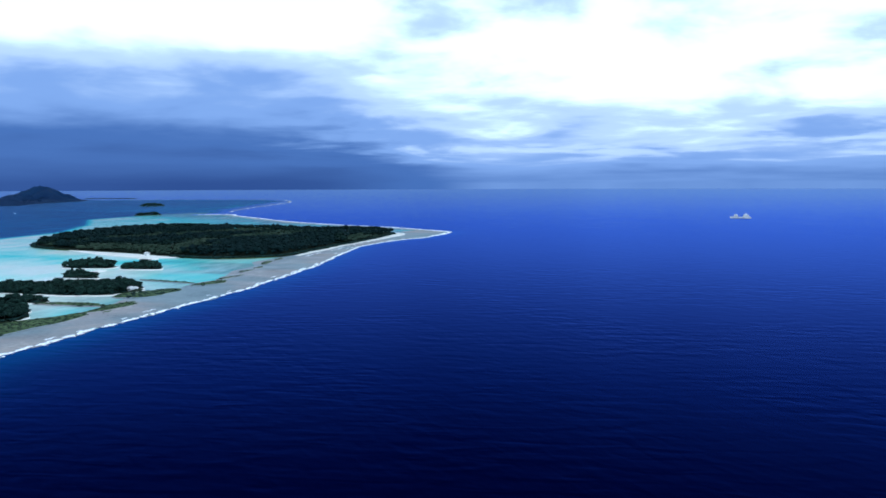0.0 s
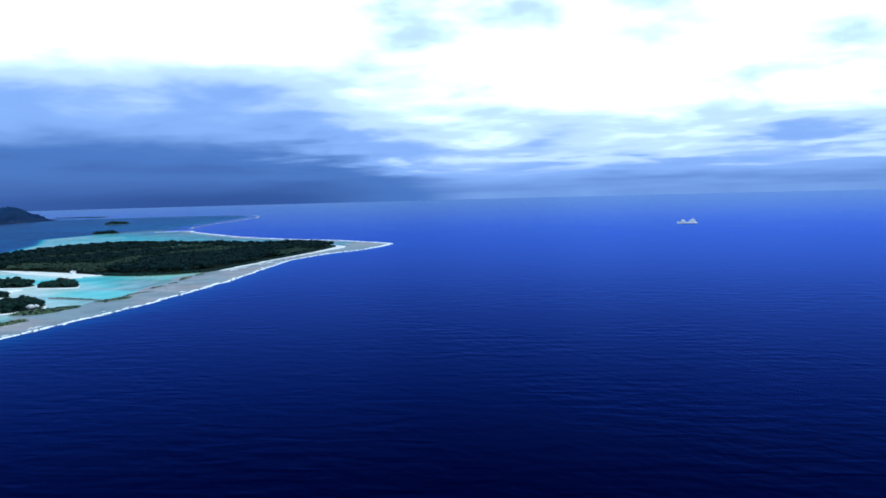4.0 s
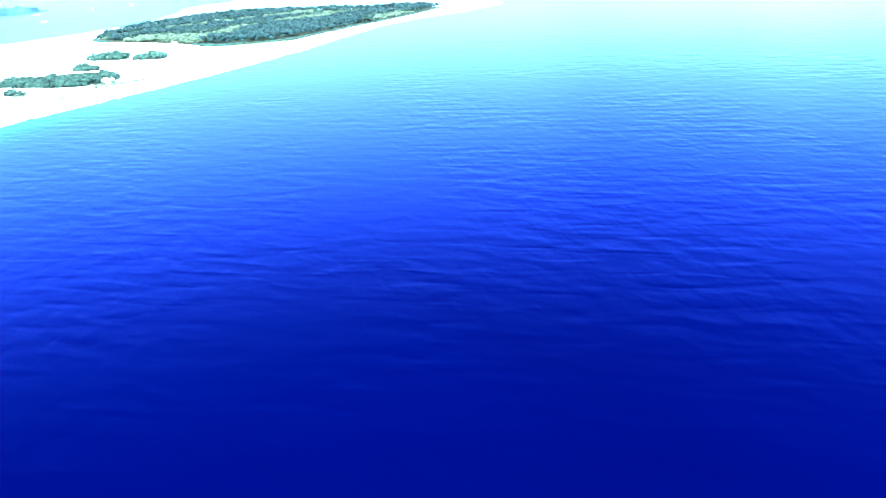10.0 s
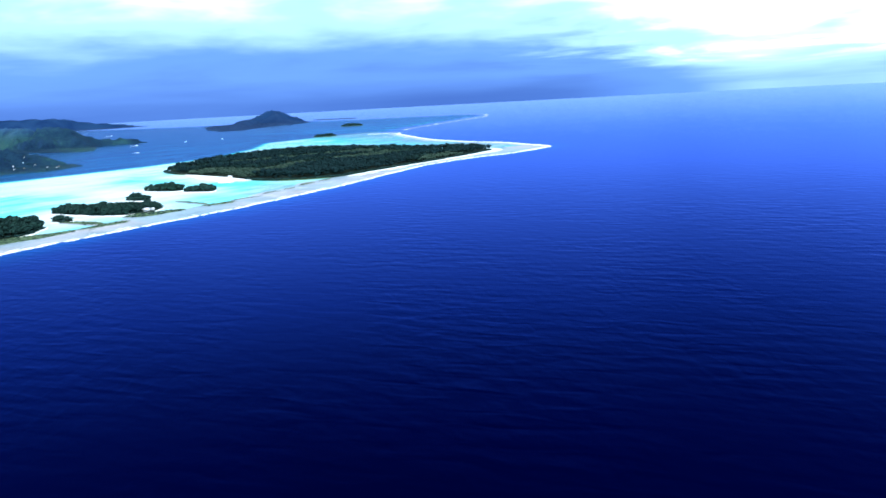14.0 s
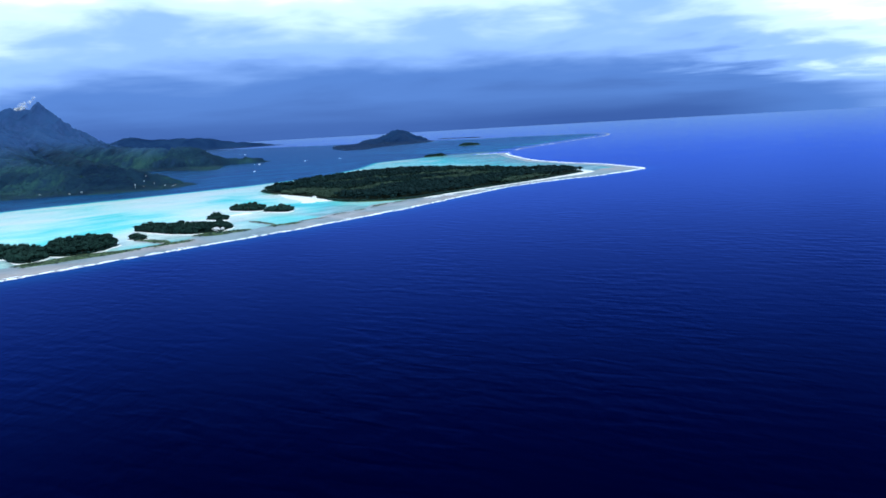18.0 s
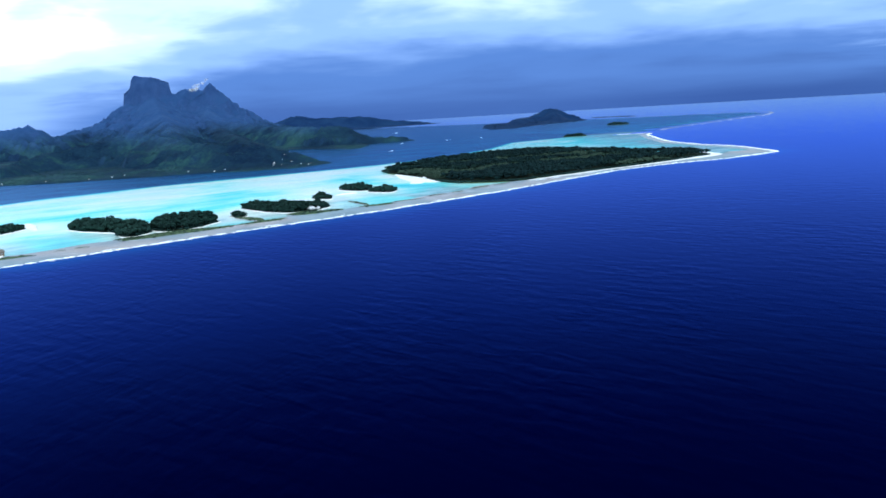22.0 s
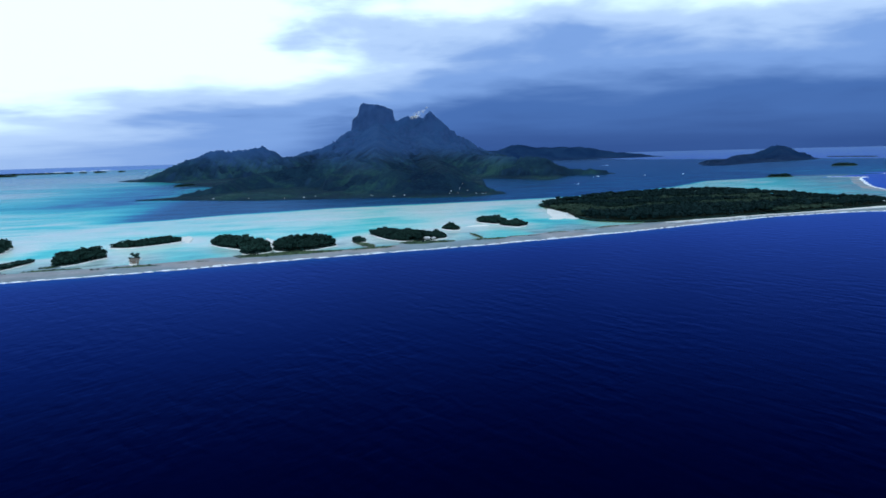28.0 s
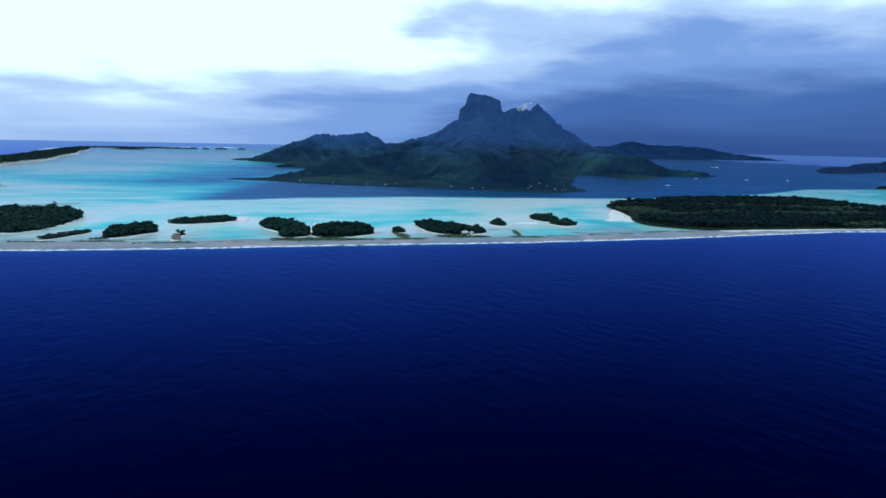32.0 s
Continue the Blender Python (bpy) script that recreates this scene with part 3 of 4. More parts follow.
surf("surf_far", far_line[:int(len(far_line) * 0.66)], 1.0, "distant surf on the outer reef", 34.0, 1.2, 0.35, 3.0, 8)
surf("surf_west", west_line[8:] - normals_of(west_line)[8:] * 10, -1.0, "distant surf on the western reef", 8.0, 12.0, 1.2, 6.0, 9)


# ---- hills ----
def hills(name, shore, ridges, area, step, label, rough=0.16, seed=1.0, regions=(), cover=HILL):
    """A mountainous island: sloping sides under its ridge lines, cut off at the shore."""
    xs, ys = np.arange(area[0], area[1] + step, step), np.arange(area[2], area[3] + step, step)
    X, Y = np.meshgrid(xs, ys)
    wx, wy = X + 2.5 * lumps(X, Y, 40, 3, seed + 3), Y + 2.5 * lumps(X, Y, 40, 3, seed + 4)
    H, DROP = np.full(X.shape, -50.0), np.zeros(X.shape)
    for slope, floor, flat, pts in ridges:
        line = spline(pts, 2.5 if slope > 1.5 else 8)
        best, top = np.full(X.shape, -1e3), np.zeros(X.shape)
        for x, y, z in line:
            d = np.maximum(np.sqrt((wx - x) ** 2 + (wy - y) ** 2) - flat, 0)
            side = z - slope * d * (1 - 0.28 * np.clip(d / 160, 0, 1))
            top = np.where(side > best, z, top)
            best = np.maximum(best, side)
        best[best < floor] = -1e3
        DROP = np.where(best > H, top - best, DROP)
        H = np.maximum(H, best)
    gully = np.abs(lumps(X, Y, 105, 4, seed)) * 1.5
    H = np.where(H > 0, H - rough * gully * np.minimum(DROP * 1.6, 40) + 0.12 * np.sqrt(np.maximum(H, 0)) * lumps(X, Y, 26, 4, seed + 1), H)
    line = spline(list(shore) + [shore[0]], 8)
    dist = away(line, X, Y) * np.where(inside(np.array(line), X, Y), 1, -1)
    dist = dist + 5 * lumps(X, Y, 45, 3, seed + 2)
    H = np.maximum(H, 0.5 + 0.05 * np.clip(dist, 0, 60))
    H = np.where(dist > 0, np.minimum(H, 0.3 + 0.75 * dist), np.maximum(-3, 0.25 * dist))
    idx = np.arange(X.size).reshape(X.shape)
    keep = (H[:-1, :-1] > -1.5) | (H[1:, :-1] > -1.5) | (H[:-1, 1:] > -1.5) | (H[1:, 1:] > -1.5)
    quads = np.stack([idx[:-1, :-1], idx[:-1, 1:], idx[1:, 1:], idx[1:, :-1]], -1)[keep]
    used = np.unique(quads)
    back = np.zeros(X.size, dtype=int)
    back[used] = np.arange(len(used))
    places = np.stack([X.ravel(), Y.ravel(), H.ravel()], 1)
    if not regions:
        tagged(new(name, fast_mesh(name, places[used], back[quads], cover, smooth=True)), label, "island")
    else:
        ob = empty(name, Matrix(), label, "island")
        mid = places[quads].mean(axis=1)
        left = np.ones(len(quads), dtype=bool)
        for pname, plabel, test in regions:
            mine = left & test(mid[:, 0], mid[:, 1], mid[:, 2])
            left &= ~mine
            own = np.unique(quads[mine])
            back[own] = np.arange(len(own))
            part_mesh(pname, fast_mesh(pname, places[own], back[quads[mine]], cover, smooth=True), ob, plabel)

    def height(x, y):
        i = np.clip(((y - ys[0]) / step).astype(int), 0, len(ys) - 2)
        j = np.clip(((x - xs[0]) / step).astype(int), 0, len(xs) - 2)
        u, v = (x - xs[0]) / step - j, (y - ys[0]) / step - i
        return H[i, j] * (1 - u) * (1 - v) + H[i, j + 1] * u * (1 - v) + H[i + 1, j] * (1 - u) * v + H[i + 1, j + 1] * u * v
    return height


MAIN_SHORE = [(-212, 828), (-171, 809), (-134, 782), (-90, 758), (-43, 746), (7, 733), (54, 710), (91, 706), (126, 744), (118, 800), (140, 920), (172, 1100), (196, 1112), (228, 1010), (262, 1058),
              (302, 1145), (372, 1160), (352, 1230), (330, 1400), (400, 1800), (360, 2050), (0, 2100), (-300, 1850), (-391, 1570), (-300, 1425), (-240, 1300), (-226, 1180), (-190, 1150), (-150, 1060), (-165, 900)]
MAIN_RIDGES = [
    (4.6, 86, 2.5, [(47, 1881, 133), (53, 1880, 145), (57, 1879, 147), (66, 1878, 143), (88, 1877, 142), (97, 1876, 139), (106, 1876, 134), (117, 1875, 130)]),
    (3.0, 60, 1.5, [(31, 1881, 112), (40, 1881, 118), (50, 1880, 120)]),
    (0.85, 0, 0, [(-30, 1760, 55), (-5, 1800, 62), (8, 1850, 66), (22, 1878, 84), (31, 1880, 100), (60, 1880, 108), (124, 1874, 110), (138, 1872, 113), (148, 1871, 117), (168, 1868, 117), (180, 1850, 113), (203, 1850, 115),
               (217, 1862, 109), (227, 1863, 99), (245, 1862, 85), (262, 1860, 73), (280, 1857, 64), (294, 1854, 50), (321, 1852, 37), (345, 1849, 33)]),
    (2.4, 88, 0, [(186, 1846, 118), (191, 1843, 124), (196, 1841, 127), (203, 1843, 121), (208, 1846, 115)]),
    (0.6, 0, 0, [(-4, 1700, 57), (-26, 1700, 56), (-43, 1690, 46), (-67, 1600, 38), (-96, 1484, 37), (-121, 1481, 40), (-130, 1480, 48)]),
    (0.62, 0, 0, [(-137, 1480, 56), (-150, 1478, 53), (-174, 1476, 50), (-212, 1471, 51), (-236, 1467, 42), (-260, 1463, 36), (-288, 1458, 26), (-316, 1452, 23), (-343, 1446, 19), (-372, 1500, 6)]),
    (0.5, 0, 0, [(-205, 838, 2), (-191, 860, 3), (-169, 884, 6), (-152, 887, 9), (-140, 889, 12), (-123, 950, 17), (-91, 980, 23), (-58, 998, 28), (-18, 1000, 36), (22, 1000, 34), (40, 1250, 50), (60, 1500, 66), (80, 1800, 100)]),
    (0.5, 0, 0, [(122, 748, 2), (112, 752, 6), (102, 756, 10), (87, 762, 15), (72, 768, 20), (57, 780, 22), (20, 830, 25), (0, 920, 33)]),
    (0.5, 0, 0, [(366, 1160, 3), (350, 1150, 11), (340, 1149, 18), (323, 1150, 19), (298, 1155, 18), (284, 1158, 21), (269, 1165, 27), (254, 1175, 29), (232, 1190, 29), (200, 1400, 34), (180, 1650, 48)]),
    (0.45, 0, 0, [(110, 1000, 16), (120, 1250, 30), (150, 1600, 48), (180, 1780, 80)]),
]
REGIONS = [("summit", "blocky dark rock summit", lambda x, y, z: (y > 1700) & (x < 130) & (z > 60)), ("second_peak", "pointed rock peak", lambda x, y, z: (y > 1700) & (x >= 130) & (z > 60)),
           ("western_ridge", "grassy ridge with a cliff at its end", lambda x, y, z: (x < -60) & (y > 1130)), ("headland", "low wooded headland", lambda x, y, z: (x > 160) & (y < 1450)),
           ("foothill", "wooded foothills above the shore", lambda x, y, z: y < 1120), ("slope", "forested slopes below the peaks", lambda x, y, z: y > 0)]
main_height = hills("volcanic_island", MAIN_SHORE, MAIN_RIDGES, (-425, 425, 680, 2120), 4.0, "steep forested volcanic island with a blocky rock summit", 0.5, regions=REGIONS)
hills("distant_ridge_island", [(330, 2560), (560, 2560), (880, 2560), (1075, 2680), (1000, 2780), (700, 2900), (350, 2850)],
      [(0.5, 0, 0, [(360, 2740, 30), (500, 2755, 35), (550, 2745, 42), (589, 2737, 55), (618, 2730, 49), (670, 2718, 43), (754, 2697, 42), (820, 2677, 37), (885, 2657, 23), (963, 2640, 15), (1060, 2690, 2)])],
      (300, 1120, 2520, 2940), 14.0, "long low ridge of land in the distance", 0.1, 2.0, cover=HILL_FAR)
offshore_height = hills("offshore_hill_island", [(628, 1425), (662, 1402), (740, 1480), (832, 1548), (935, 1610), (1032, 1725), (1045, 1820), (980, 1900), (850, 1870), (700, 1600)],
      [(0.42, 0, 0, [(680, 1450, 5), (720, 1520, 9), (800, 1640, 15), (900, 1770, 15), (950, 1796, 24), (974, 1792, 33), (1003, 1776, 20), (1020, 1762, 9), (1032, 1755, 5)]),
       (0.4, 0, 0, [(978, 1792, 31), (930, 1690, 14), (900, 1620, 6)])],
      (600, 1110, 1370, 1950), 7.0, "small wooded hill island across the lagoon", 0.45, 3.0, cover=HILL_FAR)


# ---- trees ----
def leaf_cloud(rng, count, shape, size, lobes):
    """Corners of leaf clumps spread over several lobes of a crown."""
    cs = []
    for _ in range(lobes):
        a = rng.uniform(0, 2 * np.pi)
        r = rng.uniform(0.2, 0.62)
        cs.append((r * np.cos(a), r * np.sin(a), rng.uniform(-0.25, 0.45), rng.uniform(0.42, 0.62)))
    vs = []
    for i in range(count):
        cx, cy, cz, cr = cs[i % lobes]
        d = rng.normal(size=3)
        d /= np.linalg.norm(d)
        d[2] = abs(d[2]) * 0.9 - 0.15
        p = np.array([cx, cy, cz]) + d * cr * rng.uniform(0.75, 1.12)
        u = np.cross(d, rng.normal(size=3))
        u /= np.linalg.norm(u)
        v = np.cross(d, u) + d * rng.uniform(-0.5, 0.5)
        k = size * rng.uniform(0.6, 1.3)
        for su, sv in ((-1, -0.7), (1, -0.5), (0.8, 0.8), (-0.7, 1)):
            vs.append(p + u * su * k + v * sv * k)
    return np.array(vs) * np.array(shape)


def core(shape, rings=4, sides=7):
    """A lumpy inner mass that stops the light inside a crown."""
    vs, qs = [], []
    for i in range(rings + 1):
        t = np.pi * (0.04 + 0.92 * i / rings)
        for k in range(sides):
            a = 2 * np.pi * k / sides
            r = 0.82 * (1 + 0.16 * np.sin(3 * a + i * 2.0))
            vs.append((r * np.sin(t) * np.cos(a), r * np.sin(t) * np.sin(a), 0.62 * np.cos(t)))
    for i in range(rings):
        for k in range(sides):
            a, b = i * sides + k, i * sides + (k + 1) % sides
            qs.append((a, b, b + sides, a + sides))
    return np.array(vs) * np.array(shape), np.array(qs)


def crown_arrays(seed, shape, count=46, size=0.2, lobes=6, rings=4, sides=7):
    rng = np.random.RandomState(seed)
    lv = leaf_cloud(rng, count, shape, size, lobes)
    lq = np.arange(len(lv)).reshape(-1, 4)
    cv, cq = core(tuple(0.92 * s for s in shape), rings, sides)
    return np.concatenate([lv, cv]), np.concatenate([lq, cq + len(lv)])


BROAD = [crown_arrays(s, (1.5, 1.5, 1.3), 84, 0.14, 7) for s in (11, 12, 13, 14, 15)]
CANOPY = [crown_arrays(s, (1.8, 1.8, 1.3), 26, 0.22, 5, 3, 6) for s in (16, 17, 18, 19)]
SHRUB = [crown_arrays(s, (1.2, 1.2, 0.6), 26, 0.24, 4) for s in (21, 22, 23)]


def palm_arrays(seed):
    rng = np.random.RandomState(seed)
    vs, qs = [], []
    for k in range(11):
        a = 2 * np.pi * k / 11 + rng.uniform(-0.25, 0.25)
        d, sd = np.array([np.cos(a), np.sin(a), 0]), np.array([-np.sin(a), np.cos(a), 0])
        lift, length = rng.uniform(0.1, 0.75), rng.uniform(1.2, 1.7)
        base = len(vs)
        for i in range(5):
            t = i / 4
            p = d * length * t * (1 - 0.12 * t) + np.array([0, 0, lift * 1.4 * t - 1.5 * t * t])
            w = 0.24 * (1 - 0.75 * t) * (0.6 + t)
            vs += [p - sd * w - np.array([0, 0, w * 0.5]), p, p + sd * w - np.array([0, 0, w * 0.5])]
        for i in range(4):
            for c in (0, 1):
                q = base + i * 3 + c
                qs.append((q, q + 3, q + 4, q + 1))
    return np.array(vs), np.array(qs)


PALMS = [palm_arrays(s) for s in (31, 32, 33)]
crown_meshes = [fast_mesh("crown", v, q, LEAF) for v, q in BROAD]
palm_meshes = [fast_mesh("fronds", v, q, PALM) for v, q in PALMS]


def trunk_mesh(name, height, r, bend, forks):
    bm = bmesh.new()
    path = [(bend * t * t, 0.3 * bend * t, height * t) for t in np.linspace(0, 1, 5)]
    tube(bm, path, [r * (1.25 - 0.75 * i / 4) for i in range(5)])
    for k in range(forks):
        a = 2.1 * k
        p = Vector(path[3])
        e = p + Vector((0.9 * math.cos(a), 0.9 * math.sin(a), 0.7))
        tube(bm, [p, (p + e) / 2 + Vector((0, 0, 0.1)), e], [r * 0.5, r * 0.36, r * 0.18], 5)
    me = bpy.data.meshes.new(name)
    bm.to_mesh(me)
    bm.free()
    me.materials.append(BARK)
    return me


trunk_meshes = [trunk_mesh("trunk", 2.2, 0.16, 0.3, 3), trunk_mesh("trunk", 2.2, 0.14, -0.25, 4)]
palm_trunks = [trunk_mesh("trunk", 4.0, 0.085, 0.55, 0), trunk_mesh("trunk", 4.0, 0.085, -0.35, 0)]


def make_tree(kind, k):
    if kind == "palm":
        ob = empty("coconut_palm", Matrix(), "slender coconut palm with drooping green fronds on an islet", "palm tree", "palms on the islets")
        part_mesh("trunk", palm_trunks[k % 2], ob)
        c = part_mesh("fronds", palm_meshes[k % 3], ob)
        c.location = ((0.55, -0.35)[k % 2], (0.165, -0.105)[k % 2], 4.0)
    else:
        ob = empty("broadleaf_tree", Matrix(), "dense dark green broadleaf tree on a sandy islet", "tree", "trees on the islets")
        part_mesh("trunk", trunk_meshes[k % 2], ob)
        c = part_mesh("crown", crown_meshes[k % 5], ob)
        c.location = (0.15, 0, 2.75)
    return ob


templates = {}


def plant(kind, k, x, y, z, wide, high, turn):
    m = pose(x, y, z, 0, 0, turn)
    if (kind, k) not in templates:
        ob = templates[(kind, k)] = make_tree(kind, k)
        ob.scale = (1, 1, 1)
        ob.matrix_basis = m @ Matrix.Diagonal((wide, wide, high, 1))
        return ob
    ob = copy_thing(templates[(kind, k)], m)
    ob.matrix_basis = m @ Matrix.Diagonal((wide, wide, high, 1))
    return ob


def thicket(name, places, stock, mat, label, category, parent=None):
    """Many crowns joined into one mesh. places: rows of x, y, z, size, turn."""
    vs, qs, n = [], [], 0
    for i, (x, y, z, size, turn) in enumerate(places):
        v, q = stock[i % len(stock)]
        c, s = math.cos(turn), math.sin(turn)
        w = np.stack([v[:, 0] * c - v[:, 1] * s, v[:, 0] * s + v[:, 1] * c, v[:, 2] * (0.8 + 0.4 * ((i * 0.618) % 1))], 1) * size + (x, y, z)
        vs.append(w)
        qs.append(q + n)
        n += len(v)
    me = fast_mesh(name, np.concatenate(vs), np.concatenate(qs), mat)
    if parent is not None:
        return part_mesh(name, me, parent, label, "stuff")
    return tagged(new(name, me), label, category, kind="stuff")


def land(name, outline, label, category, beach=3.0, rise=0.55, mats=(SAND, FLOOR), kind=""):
    """A low islet: a sand beach all round and a darker floor inside."""
    c = outline.mean(axis=0)
    nrm = outline - c
    ln = np.linalg.norm(nrm, axis=1)[:, None]
    out = nrm / ln
    rings = [(beach, -0.1), (beach * 0.5, 0.30), (0.0, 0.45), (-0.12 * 20, rise + 0.1)]
    verts, faces, picks, n = [], [], [], len(outline)
    for i, (g, z) in enumerate(rings):
        grow = np.minimum(g, 99) if g >= 0 else np.maximum(g, -0.45 * ln[:, 0])[:, None]
        b = beach * (0.15 + 0.85 * np.sin(np.arange(n) * 0.19 + len(outline) + c[0]) ** 2)[:, None] if g > 0 else None
        ring = outline + out * (grow if g <= 0 else b * g / beach)
        verts += [(p[0], p[1], z) for p in ring]
    verts.append((c[0], c[1], rise + 0.1))
    for i in range(len(rings) - 1):
        for k in range(n):
            a, b = i * n + k, i * n + (k + 1) % n
            faces.append((a, b, b + n, a + n))
            picks.append(0 if i < 2 else 1)
    for k in range(n):
        a = (len(rings) - 1) * n
        faces.append((a + k, a + (k + 1) % n, len(verts) - 1))
        picks.append(1)
    return tagged(new(name, mesh_of(name, verts, faces, list(mats), True, picks)), label, category, kind=kind)


def scatter(outline, spacing, rng, grow=0.0):
    """Places spread evenly inside an outline."""
    c = outline.mean(axis=0)
    d = outline - c
    o = c + d * (1 + grow / np.linalg.norm(d, axis=1))[:, None]
    lo, hi = o.min(axis=0), o.max(axis=0)
    xs, ys = np.meshgrid(np.arange(lo[0], hi[0], spacing), np.arange(lo[1], hi[1], spacing * 0.87))
    xs = xs + (np.arange(xs.shape[0]) % 2)[:, None] * spacing / 2 + rng.uniform(-0.35, 0.35, xs.shape) * spacing
    ys = ys + rng.uniform(-0.35, 0.35, ys.shape) * spacing
    ok = inside(o, xs, ys)
    return np.stack([xs[ok], ys[ok]], 1)


def islets():
    rng = np.random.RandomState(40)
    low = []
    for tall, o in ISLETS.values():
        wide = np.ptp(o[:, 0])
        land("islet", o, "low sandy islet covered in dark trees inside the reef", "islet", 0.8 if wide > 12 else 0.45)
        flat, large = tall < 2.5, wide > 50
        spots = scatter(o, 2.1 if large else 1.3, rng, -0.9)
        edge = away(o, spots[:, 0], spots[:, 1])
        rough = lumps(spots[:, 0], spots[:, 1], 11, 3, 2.0)
        count, joined = 0, []
        for j in rng.permutation(len(spots)):
            x, y = spots[j]
            if 7.0 < x < 15.0 and y < 379.5:
                continue    # the yard of the beach house
            high = tall * (0.86 + 0.22 * rough[j]) * rng.uniform(0.85, 1.08) * (0.78 if edge[j] < 2.0 else 1.0)
            wide_crown = rng.uniform(0.62, 1.0) * (1.5 if large else 1.0)
            if flat:
                low.append((x, y, 0.7 + 0.7 * rng.rand(), rng.uniform(0.6, 1.1), rng.uniform(0, 6)))
            elif count < 30 and edge[j] > 1.0:
                slim = rng.rand() < 0.18
                if rng.rand() < 0.2:
                    plant("palm", int(rng.randint(0, 5)), x, y, 0.25, high / 4.6, high / 4.4, rng.uniform(0, 360))
                else:
                    plant("tree", int(rng.randint(0, 5)), x, y, 0.25, wide_crown * (0.62 if slim else 1.0), high / 4.1 * (1.3 if slim else 1.0), rng.uniform(0, 360))
                count += 1
            else:
                joined.append((x, y, 0.4 + high * rng.uniform(0.85, 1.12) - 1.15 * wide_crown, wide_crown, rng.uniform(0, 6)))
                if edge[j] < 4.0:
                    joined.append((x + rng.uniform(-0.6, 0.6), y + rng.uniform(-0.6, 0.6), 0.4 + 0.5 * high, wide_crown * 0.9, rng.uniform(0, 6)))
            if not flat and edge[j] < 3.0:
                low.append((x + rng.uniform(-0.8, 0.8), y + rng.uniform(-0.8, 0.8), 0.8, rng.uniform(0.6, 1.1), rng.uniform(0, 6)))
        if joined:
            thicket("woodland", joined, CANOPY if large else BROAD, LEAF, "closed canopy of dark green trees on an islet", "woodland")
    thicket("undergrowth", low, SHRUB, PALM, "low green shrubs round the edges of the islets", "shrubs")


islets()


def big_islet():
    rng = np.random.RandomState(50)
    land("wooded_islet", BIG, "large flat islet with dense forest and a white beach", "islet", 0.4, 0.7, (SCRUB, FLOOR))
    tip = spline([(113, 556), (104, 524), (97, 494), (93, 470), (97, 461), (104, 456), (108, 470), (109, 500), (111, 530), (113, 556)], 4)[:-1]
    land("sand_spit", tip, "bright coral sand spit at the tip of the wooded islet", "sand spit", 1.2, 0.3, (SAND, SAND))
    spots = scatter(BIG, 2.5, rng, -0.8)
    edge = away(BIG, spots[:, 0], spots[:, 1])
    patch = lumps(spots[:, 0] * 0.4, spots[:, 1], 60, 5, 5.0)
    dark, olive, mid = [], [], []
    for (x, y), e, p in zip(spots, edge, patch):
        # tall dark stands on the lagoon side, at the seaward corner and the eastern end; open scrub between
        stand_in = max(min((y - 575 - 0.15 * (x - 140)) / 25, 1), min((190 - x) / 14, (472 - y) / 14, 1), min((x - 278) / 14, 1), min((8 - e) / 6, 0.4))
        k = p * 1.3 - 0.08 + rng.uniform(-0.16, 0.16) - 0.9 * max(stand_in, -0.25)
        if x < 132 and 462 < y < 550:
            k += 0.9 - (x - 105) / 45    # open scrub behind the beach
        group = dark if k < -0.12 else olive if k > 0.16 else mid
        size = rng.choice([0.6, 0.8, 1.0, 1.5], p=[0.3, 0.35, 0.25, 0.1]) * rng.uniform(0.85, 1.15) * (0.75 if e < 3 else 1.0)
        tall = (3.1 if group is dark else 1.5 if group is olive else 2.3) * (1 + 0.3 * p) * rng.uniform(0.75, 1.2) * (0.7 if e < 3 else 1.0)
        group.append((x, y, 0.6 + tall, size * (1.7 if group is olive else 1.0), rng.uniform(0, 6)))
    thicket("forest", dark, CANOPY, LEAF_DARK, "dense dark green forest canopy of the large islet", "forest")
    thicket("mixed_forest", mid, CANOPY, LEAF_MIX, "mixed green canopy inside the large islet", "forest")
    thicket("scrub_forest", olive, SHRUB, LEAF_OLIVE, "paler olive scrub forest inside the large islet", "forest")
    rim = spline([tuple(q) for q in BIG[::4]] + [tuple(BIG[0])], 1.3)
    rows = [(x + rng.uniform(-0.8, 0.8), y + rng.uniform(-0.8, 0.8), 0.9, rng.uniform(0.8, 1.5), rng.uniform(0, 6)) for x, y in rim if not (x < 112 and 460 < y < 550)]
    thicket("shore_thicket", rows, SHRUB, PALM, "low green thicket along the shore of the large islet", "shrubs")
    # palms stand clear of the canopy along the lagoon side
    for k in range(24):
        x, y = spots[rng.randint(0, len(spots))]
        plant("palm", k % 5, x, y, 0.5, rng.uniform(0.85, 1.1), rng.uniform(1.0, 1.3), rng.uniform(0, 360))


big_islet()

